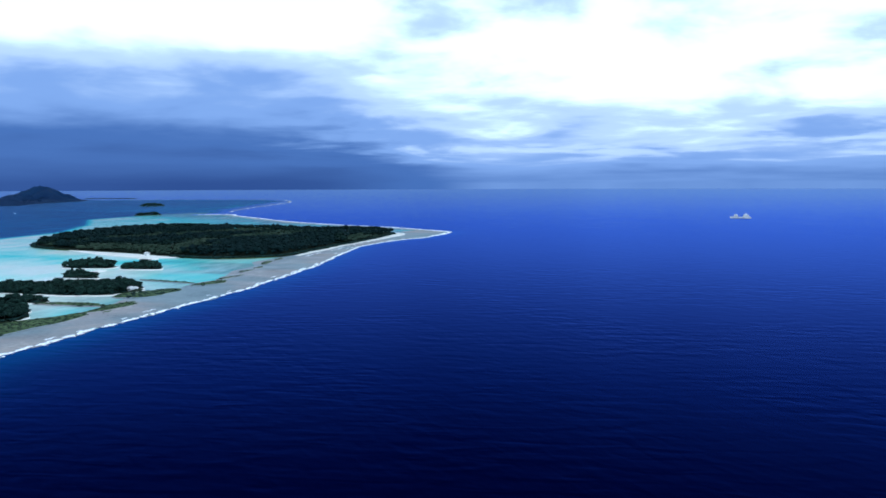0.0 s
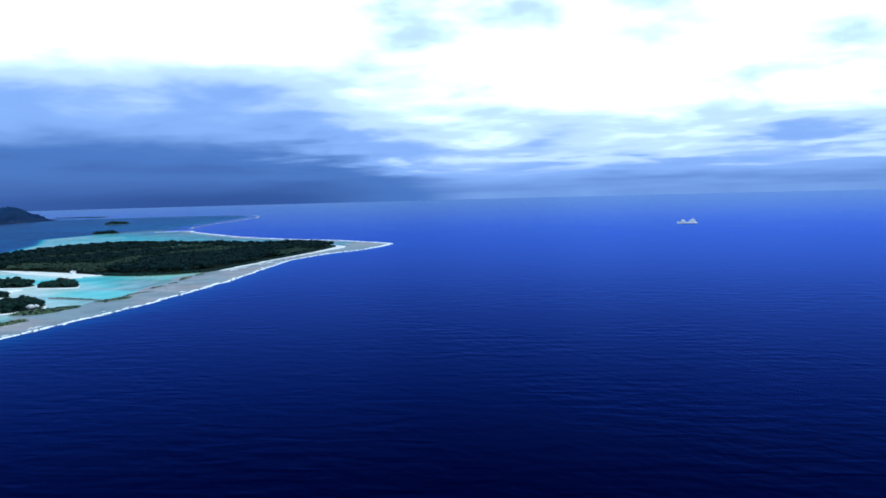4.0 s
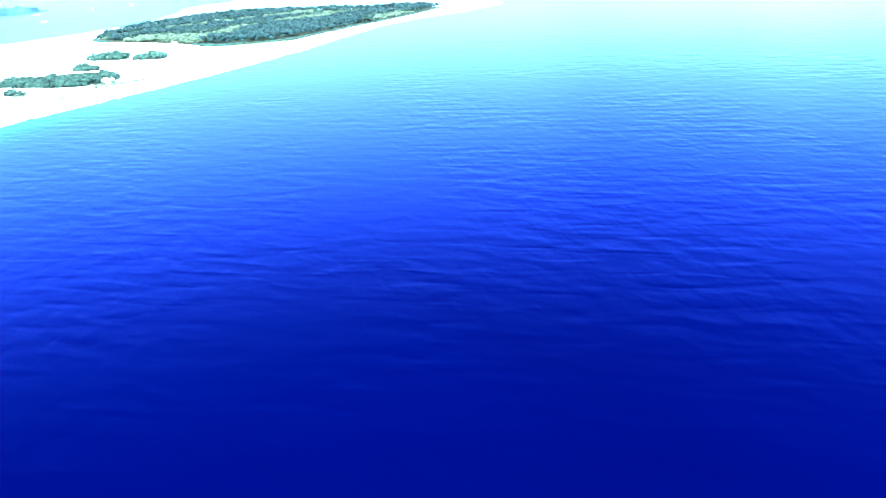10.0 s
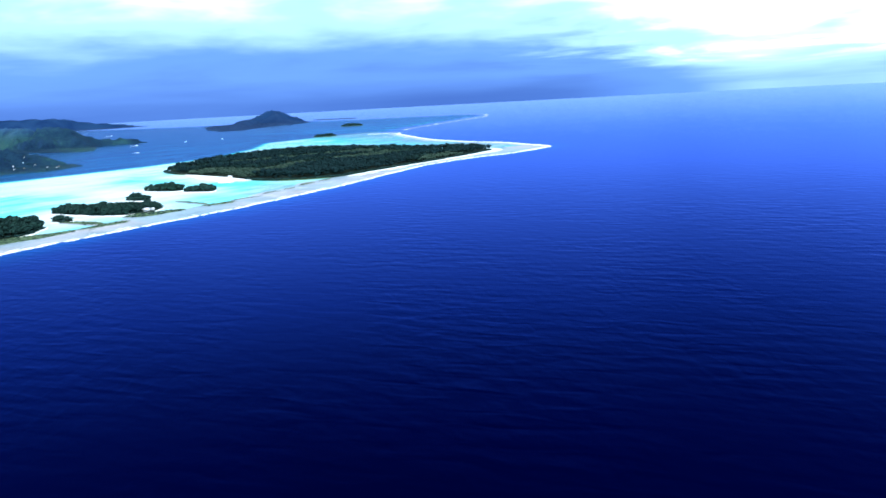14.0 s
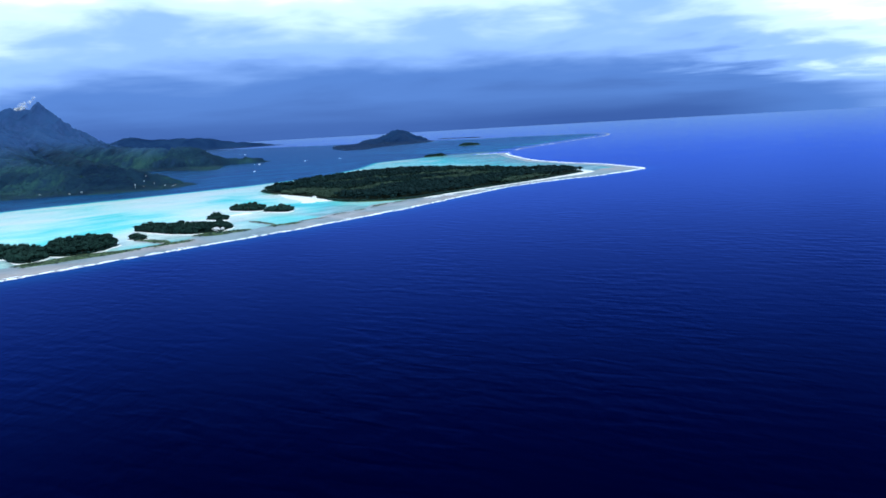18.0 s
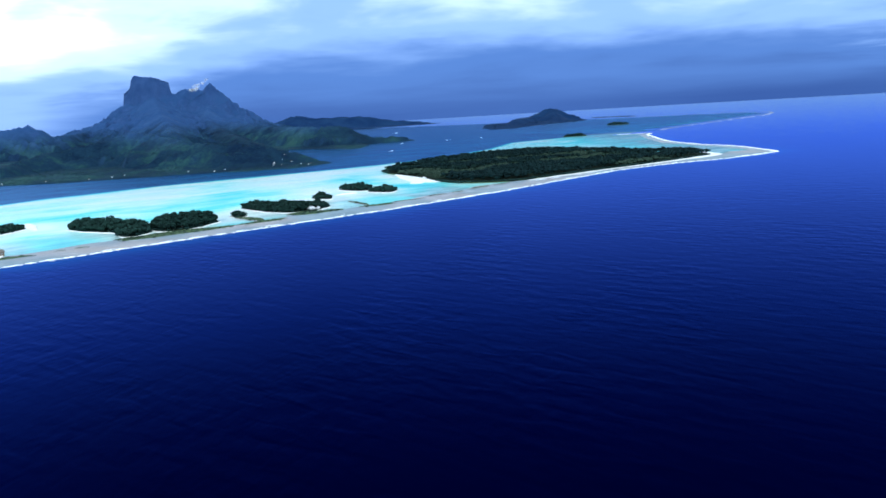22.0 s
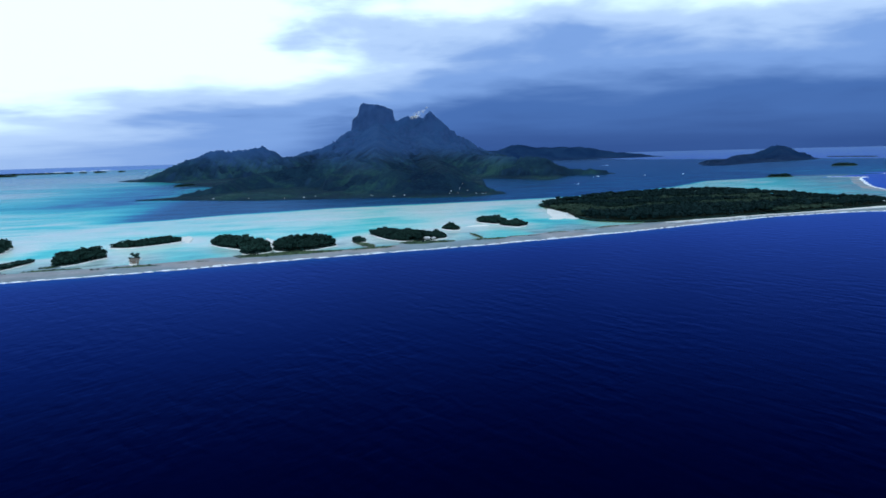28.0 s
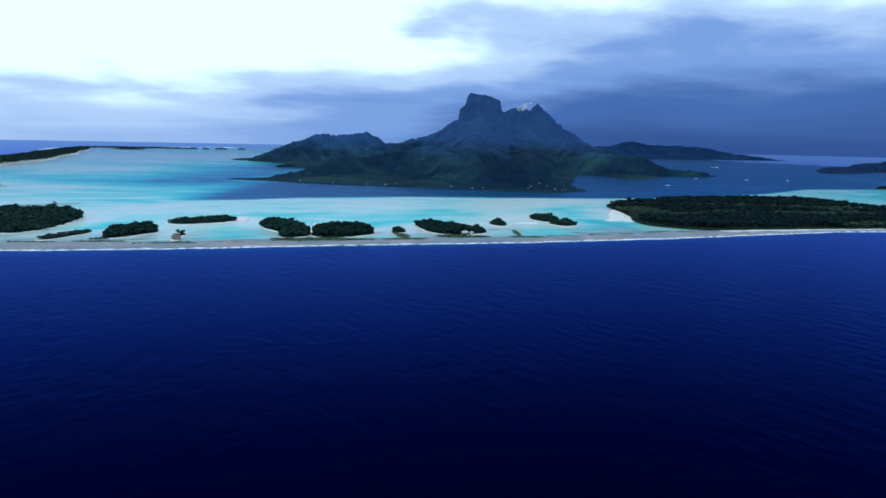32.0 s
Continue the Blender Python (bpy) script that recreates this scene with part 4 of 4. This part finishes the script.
# low scrub on the inner side of the reef flat: centre, half length, half width, turn
SCRUBS = [((-156, 318), 8, 1.6, 8), ((-133, 323), 10, 2.2, 10), ((-104, 323.5), 9, 2.0, 14), ((-103.5, 326.5), 2.0, 1.4, 0), ((-117, 320.5), 1.6, 0.6, 10), ((-88, 330), 1.6, 0.5, 15), ((-81.5, 331.5), 2.3, 0.8, 15),
          ((-49, 345), 21, 6.0, 12), ((-65, 343), 5, 4.0, 10), ((-23, 346), 1.6, 0.6, 15), ((-18, 366), 11, 2.8, -75), ((-16, 352), 10.5, 3.0, 16), ((8, 366), 12, 6.0, 0), ((33.5, 384), 13, 1.3, -88), ((37, 369), 8, 3.0, 4),
          ((53, 376), 8, 1.0, 10), ((72, 386), 5, 1.2, 12), ((85, 391), 4, 1.0, 20), ((-136, 332), 4, 3.0, 60), ((102, 402), 8, 1.5, 30), ((118, 409), 6, 1.0, 25)]


def scrubs():
    rng = np.random.RandomState(60)
    for i, (c, a, b, turn) in enumerate(SCRUBS):
        o = islet_outline(c, a, b, turn, 0.25, i * 2.2, 24)
        ob = land("scrub_bank", o, "low bank of dark scrub on the reef flat", "scrub bank", 0.8, 0.4, (REEF, SCRUB))
        rows = [(x, y, 0.45, rng.uniform(0.35, 0.75), rng.uniform(0, 6)) for x, y in scatter(o, 1.8, rng, -0.2)]
        if rows:
            thicket("shrubs", rows, SHRUB, LEAF_OLIVE if i % 3 else PALM, "", "", ob)


scrubs()

# bare sand showing between the islets: centre, half length, half width, turn
for i, (c, a, b, turn) in enumerate([((-59, 388), 22, 2.4, 96), ((-107, 338), 10, 1.1, 98), ((44, 436), 5, 2, 20), ((92, 462), 6, 2.5, 80), ((-101, 424), 14, 2.6, 100), ((664, 1436), 24, 5, 40)]):
    land("sand_bank", islet_outline(c, a, b, turn, 0.3, i * 2.7, 28), "low bank of bare coral sand in the lagoon", "sand bank", 1.6, 0.15, (SAND, SAND))

# far low islets: centre, half length, half width, turn, tree size
FAR_ISLETS = [((467, 889), 14, 7, -35, 1.3), ((748, 1202), 18, 9, -32, 1.7), ((-945, 2582), 170, 14, 20, 1.6), ((-781, 2637), 15, 8, 17, 1.6), ((-744, 2647), 12, 8, 16, 1.6),
              ((-700, 2660), 20, 8, 15, 1.6), ((-640, 2680), 12, 8, 14, 1.5), ((-870, 2350), 40, 14, 20, 1.6), ((1160, 1800), 72, 5, 104, 0.5), ((-222, 1195), 16, 8, 20, 1.0)]


def far_islets():
    rng = np.random.RandomState(70)
    for i, (c, a, b, turn, size) in enumerate(FAR_ISLETS):
        o = islet_outline(c, a, b, turn, 0.1, i * 1.7, 36)
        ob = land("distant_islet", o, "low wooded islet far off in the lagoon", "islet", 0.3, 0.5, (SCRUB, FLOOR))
        spots = scatter(o, 2.2 * size, rng, -0.5)
        lift = np.clip(away(o, spots[:, 0], spots[:, 1]) / (0.7 * b), 0.35, 1.0)
        rows = [(x, y, 0.3 + 1.7 * size * k * rng.uniform(0.8, 1.15), size * (0.6 + 0.5 * k) * rng.uniform(0.8, 1.2), rng.uniform(0, 6)) for (x, y), k in zip(spots, lift)]
        thicket("woodland", rows, BROAD, LEAF, "", "", ob)
    # the long wooded strip on the western reef
    mid = spline([(-500, 820), (-555, 1000), (-618, 1230), (-712, 1520), (-858, 1950), (-970, 2300)], 20)
    nr = normals_of(mid)
    s = np.linspace(0, 1, len(mid))
    w = (62 * np.sin(np.pi * np.clip(s, 0.03, 0.97)) ** 0.4 + 8 * np.sin(s * 25))[:, None]
    o = np.concatenate([mid + nr * w * 0.5, (mid - nr * w * 0.5)[::-1]])
    strip_land(o, mid, nr, w, rng)


def strip_land(o, mid, nr, w, rng):
    verts, faces = [], []
    cuts = [(-0.62, -0.2), (-0.5, 0.3), (0.0, 0.8), (0.5, 0.3), (0.62, -0.2)]
    for p, q, k in zip(mid, nr, w[:, 0]):
        verts += [(p[0] + q[0] * k * u, p[1] + q[1] * k * u, z) for u, z in cuts]
    m = len(cuts)
    faces = [(i * m + k, (i + 1) * m + k, (i + 1) * m + k + 1, i * m + k + 1) for i in range(len(mid) - 1) for k in range(m - 1)]
    ob = tagged(new("barrier_islet", mesh_of("barrier_islet", verts, faces, SAND, True)), "long thin wooded islet on the western reef", "islet")
    spots = scatter(o, 7.5, rng)
    rows = [(x, y, 4.6, 2.6 * rng.uniform(0.8, 1.2), rng.uniform(0, 6)) for x, y in spots]
    thicket("woodland", rows, BROAD, LEAF, "", "", ob)


far_islets()


TUFT = [crown_arrays(s, (1.2, 1.2, 0.32), 10, 0.3, 4, 3, 6) for s in (24, 25, 26, 27)]


def hill_forest():
    """Tree crowns over the slopes that face the lagoon."""
    rng = np.random.RandomState(90)
    n = 26000
    x, y = rng.uniform(-215, 380, n), 700 + 480 * rng.rand(n) ** 1.3
    z = main_height(x, y)
    ok = (z > 0.7) & (lumps(x, y, 60, 3, 6.0) + 0.55 + rng.uniform(-0.4, 0.4, n) > 0)
    rows = [(a, b, c + 0.02, rng.uniform(0.5, 1.0), rng.uniform(0, 6)) for a, b, c in zip(x[ok], y[ok], z[ok])]
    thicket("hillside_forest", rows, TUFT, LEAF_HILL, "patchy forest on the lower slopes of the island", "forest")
    for top, area, count in ((offshore_height, (620, 1060, 1400, 1900), 3600),):
        x, y = rng.uniform(area[0], area[1], count), rng.uniform(area[2], area[3], count)
        z = top(x, y)
        rows = [(a, b, c + 0.2, rng.uniform(0.9, 1.7), rng.uniform(0, 6)) for a, b, c in zip(x, y, z) if c > 0.8]
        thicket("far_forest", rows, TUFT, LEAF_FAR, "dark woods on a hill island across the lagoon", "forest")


hill_forest()


# ---- ship, boats and buildings ----
def hull(bm, length, beam, depth, sheer=0.25, sections=9):
    rings = []
    for i in range(sections):
        t = i / (sections - 1)
        w = beam / 2 * min(1.0, 0.72 + 1.2 * t) * (1 - max(0.0, (t - 0.6) / 0.4) ** 2 * 0.97)
        z = depth + sheer * (2 * t - 1) ** 2 * (1.6 if t > 0.5 else 0.6)
        x = (t - 0.5) * length + (0.05 * length if i == sections - 1 else 0)
        rings.append([bm.verts.new(q) for q in ((x, -w, z), (x - 0.02 * length * t, -w * 0.8, -0.12), (x - 0.02 * length * t, w * 0.8, -0.12), (x, w, z))])
    for a, b in zip(rings, rings[1:]):
        for k in range(3):
            bm.faces.new((a[k], b[k], b[k + 1], a[k + 1]))
        bm.faces.new((a[3], b[3], b[0], a[0]))
    bm.faces.new(rings[0])
    bm.faces.new(rings[-1][::-1])
    bmesh.ops.recalc_face_normals(bm, faces=bm.faces)
    return bm


def ship():
    ob = empty("ship", pose(657, 311, 0, 0, 0, 100) @ Matrix.Diagonal((0.87, 0.87, 0.87, 1)), "white passenger ship far out on the open sea", "ship")
    part("hull", hull(bmesh.new(), 21, 3.4, 1.5, 0.4), WHITE, ob)
    for x0, x1, tiers in ((-8.4, -1.8, 3), (2.6, 7.4, 3)):
        for k in range(tiers):
            b = box(bmesh.new(), x0 + 0.35 * k, x1 - 0.3 * k, -1.45 + 0.12 * k, 1.45 - 0.12 * k, 1.45 + 0.95 * k, 2.36 + 0.95 * k, 0.08)
            deck = part("deckhouse", b, WHITE, ob)
            part("window_band", box(bmesh.new(), x0 + 0.35 * k + 0.3, x1 - 0.3 * k - 0.3, -1.47 + 0.12 * k, 1.47 - 0.12 * k, 1.92 + 0.95 * k, 2.06 + 0.95 * k), DARK, deck, "dark band of windows")
    part("funnel", tube(bmesh.new(), [(-5.2, 0, 4.2), (-5.3, 0, 5.0), (-5.5, 0, 5.7)], [0.55, 0.5, 0.45], 10), WHITE, ob)
    part("mast", tube(bmesh.new(), [(4.6, 0, 4.2), (4.6, 0, 6.2)], [0.09, 0.05]), WHITE, ob)
    part("foredeck", box(bmesh.new(), -1.8, 2.6, -1.4, 1.4, 1.4, 1.62, 0.04), WHITE, ob)


ship()


def boat(x, y, turn, length, wake):
    ob = empty("motor_boat", pose(x, y, 0.06, 0, 0, turn), "small white motor boat under way on the lagoon", "boat", "boats on the lagoon")
    part("hull", hull(bmesh.new(), length, length * 0.3, length * 0.12, 0.1), WHITE, ob)
    part("cabin", box(bmesh.new(), -0.2 * length, 0.14 * length, -0.1 * length, 0.1 * length, 0.1 * length, 0.28 * length, 0.03 * length, 0.03 * length), WHITE, ob)
    part("windscreen", box(bmesh.new(), 0.1 * length, 0.155 * length, -0.09 * length, 0.09 * length, 0.17 * length, 0.24 * length, 0.01 * length), DARK, ob)
    if wake:
        rng = np.random.RandomState(int(abs(x)))
        vs, qs = [], []
        for i in range(14):
            t = i / 13
            for u in (-1, -0.35, 0.35, 1):
                vs.append((-length * 0.45 - wake * t, u * (0.16 * length + 0.09 * wake * t) * rng.uniform(0.8, 1.2), 0.02 + 0.12 * (1 - t) * rng.rand()))
        for i in range(13):
            for k in range(3):
                qs.append((i * 4 + k, i * 4 + k + 1, i * 4 + k + 5, i * 4 + k + 4))
        w = fast_mesh("wake", vs, qs, FOAM)
        wk = tagged(new("wake", w), "white wake trailing behind a boat", "wake")
        wk.matrix_basis = pose(x, y, 0.06, 0, 0, turn)


for b in [(233, 880, 25, 2.6, 5), (318, 1072, 10, 3.2, 7), (532, 1660, 5, 4.5, 14), (432, 1068, 200, 2.8, 0), (380, 1067, 170, 2.6, 3), (241, 1300, 10, 3.4, 14)]:
    boat(*b)


def house(name, x, y, z, turn, w, d, h, wall, roof, label, category="house", group="houses along the shore", overhang=0.25):
    ob = empty(name, pose(x, y, z, 0, 0, turn), label, category, group)
    part("wall", box(bmesh.new(), -w / 2, w / 2, -d / 2, d / 2, -0.6, h), wall, ob)
    bm = bmesh.new()
    a, b, e = w / 2 + overhang, d / 2 + overhang, h + 0.55 * d / 2 + 0.1
    v = [bm.verts.new(p) for p in ((-a, -b, h - 0.05), (a, -b, h - 0.05), (a, b, h - 0.05), (-a, b, h - 0.05), (-a * 0.72, 0, e), (a * 0.72, 0, e))]
    for f in ((3, 2, 1, 0), (0, 1, 5, 4), (1, 2, 5), (2, 3, 4, 5), (3, 0, 4)):
        bm.faces.new([v[i] for i in f])
    part("roof", bm, roof, ob)
    part("door", box(bmesh.new(), -0.16 * h, 0.16 * h, -d / 2 - 0.03, -d / 2 + 0.02, 0, 0.75 * h), TIMBER, ob)
    for sx in (-0.3, 0.3):
        win = part("window", box(bmesh.new(), sx * w - 0.16 * h, sx * w + 0.16 * h, -d / 2 - 0.03, -d / 2 + 0.02, 0.35 * h, 0.75 * h), WHITE, ob)
        part("pane", box(bmesh.new(), sx * w - 0.12 * h, sx * w + 0.12 * h, -d / 2 - 0.04, -d / 2 - 0.02, 0.4 * h, 0.7 * h), DARK, win)
    return ob


def shore_houses():
    rng = np.random.RandomState(80)
    spots = [(-135, 794), (-137, 800), (-102, 777), (-96, 772), (-53, 762), (-44, 766), (-43, 769), (-23, 760), (6, 752), (15, 758), (24, 734), (30, 735), (34, 741), (46, 726), (73, 735), (78, 758), (80, 735), (97, 722), (105, 735), (60, 722), (-70, 765), (-10, 745)]
    for x, y in (spots[::2] + [(84, 748), (90, 741), (96, 733), (88, 756), (101, 728), (76, 746)]):
        z = float(main_height(np.array([x]), np.array([y]))[0])
        k = rng.randint(0, 3)
        s = rng.uniform(0.18, 0.32)
        house("house", x, y, max(z, 0.3), rng.uniform(-25, 25), 3.6 * s, 2.4 * s, 1.0 * s, (WHITE, WALL, WALL)[k], (ROOF, ROOF, TIMBER)[k],
              ("white house with a pale metal roof among trees at the shore", "cream house with a pale metal roof near the shore", "cream house with a weathered brown roof near the shore")[k])


shore_houses()
house("beach_house", 9.5, 376, 0.35, 20, 2.4, 1.8, 0.9, WHITE, ROOF, "white house with a pale roof under trees on an islet", group="houses on the islets")
house("beach_house", 12.6, 377, 0.35, 60, 1.5, 1.2, 0.7, WHITE, ROOF, "small white outhouse with a pale roof on an islet", group="houses on the islets")
house("thatched_hut", -106.5, 335, 0.3, 10, 3.1, 2.5, 1.15, TIMBER, THATCH, "timber hut with a dry thatched roof on a sand bank", "hut", "houses on the islets", 0.4)
house("beach_shelter", 102, 474, 0.4, 80, 1.9, 1.6, 1.3, WHITE, ROOF, "white shelter with a pale roof on the white beach", "hut", "houses on the islets", 0.4)


def jetty(x0, y0, x1, y1):
    ob = empty("jetty", pose(x0, y0, 0.06, 0, 0, math.degrees(math.atan2(y1 - y0, x1 - x0))), "long timber jetty on posts over shallow water", "jetty")
    length = math.hypot(x1 - x0, y1 - y0)
    bm = box(bmesh.new(), 0, length, -0.5, 0.5, 0.62, 0.74)
    part("deck", bm, TIMBER, ob)
    bm = tube(bmesh.new(), [(0, 0, -0.3), (0, 0, 0.66)], [0.09, 0.09])
    post = part("post", bm, TIMBER, ob)
    post.location = (0.3, 0.4, 0)
    for i in range(1, int(length / 4)):
        for sy in (-0.4, 0.4):
            q = new("post", post.data)
            q.parent = ob
            q.location = (0.3 + 4 * i, sy, 0)
    for sy in (-0.48, 0.48):
        part("rail", box(bmesh.new(), 0, length, sy - 0.03, sy + 0.03, 1.05, 1.12), TIMBER, ob)
    part("shelter_roof", box(bmesh.new(), length * 0.55, length * 0.55 + 2.4, -1.1, 1.1, 1.9, 2.3, 0.05, 0.5), THATCH, ob, "small thatched roof over the jetty")
    part("shelter_wall", box(bmesh.new(), length * 0.55 + 0.5, length * 0.55 + 1.9, -0.7, 0.7, 0.74, 1.9), TIMBER, ob)


jetty(-238, 471, -213, 494)
jetty(-350, 650, -328, 634)


def mist():
    """A wisp of cloud caught behind the pointed peak: thin overlapping puffs."""
    m, n = material("thin cloud")
    p = n.add("TexCoord").outputs["Object"]
    thick = n.ramp(n.noise(p, 0.12, 4.0, 0.6), [(0.32, 0.0), (0.68, 0.30)])
    white = n.add("BsdfDiffuse", {"Color": rgb(0.9, 0.9, 0.9)}).outputs[0]
    n.tree.links.new(n.add("MixShader", {0: thick, 1: n.add("BsdfTransparent").outputs[0], 2: white}).outputs[0], n.add("OutputMaterial").inputs[0])
    rng = np.random.RandomState(95)
    vs, qs, count = [], [], 0
    for i in range(54):
        t = rng.rand()
        c = np.array([154 + 34 * t, 1826 - 6 * t, 109 + 23 * t ** 1.3]) + rng.normal(size=3) * (2.6 - 1.4 * t)
        k = rng.uniform(1.6, 4.6) * (1 - 0.45 * t)
        v, q = core((1.5 * k, 1.2 * k, k), 6, 10)
        vs.append(v + c)
        qs.append(q + count)
        count += len(v)
    tagged(new("cloud_wisp", fast_mesh("cloud_wisp", np.concatenate(vs), np.concatenate(qs), m, smooth=True)), "thin white cloud wisp caught on the pointed peak", "cloud", kind="stuff")


mist()
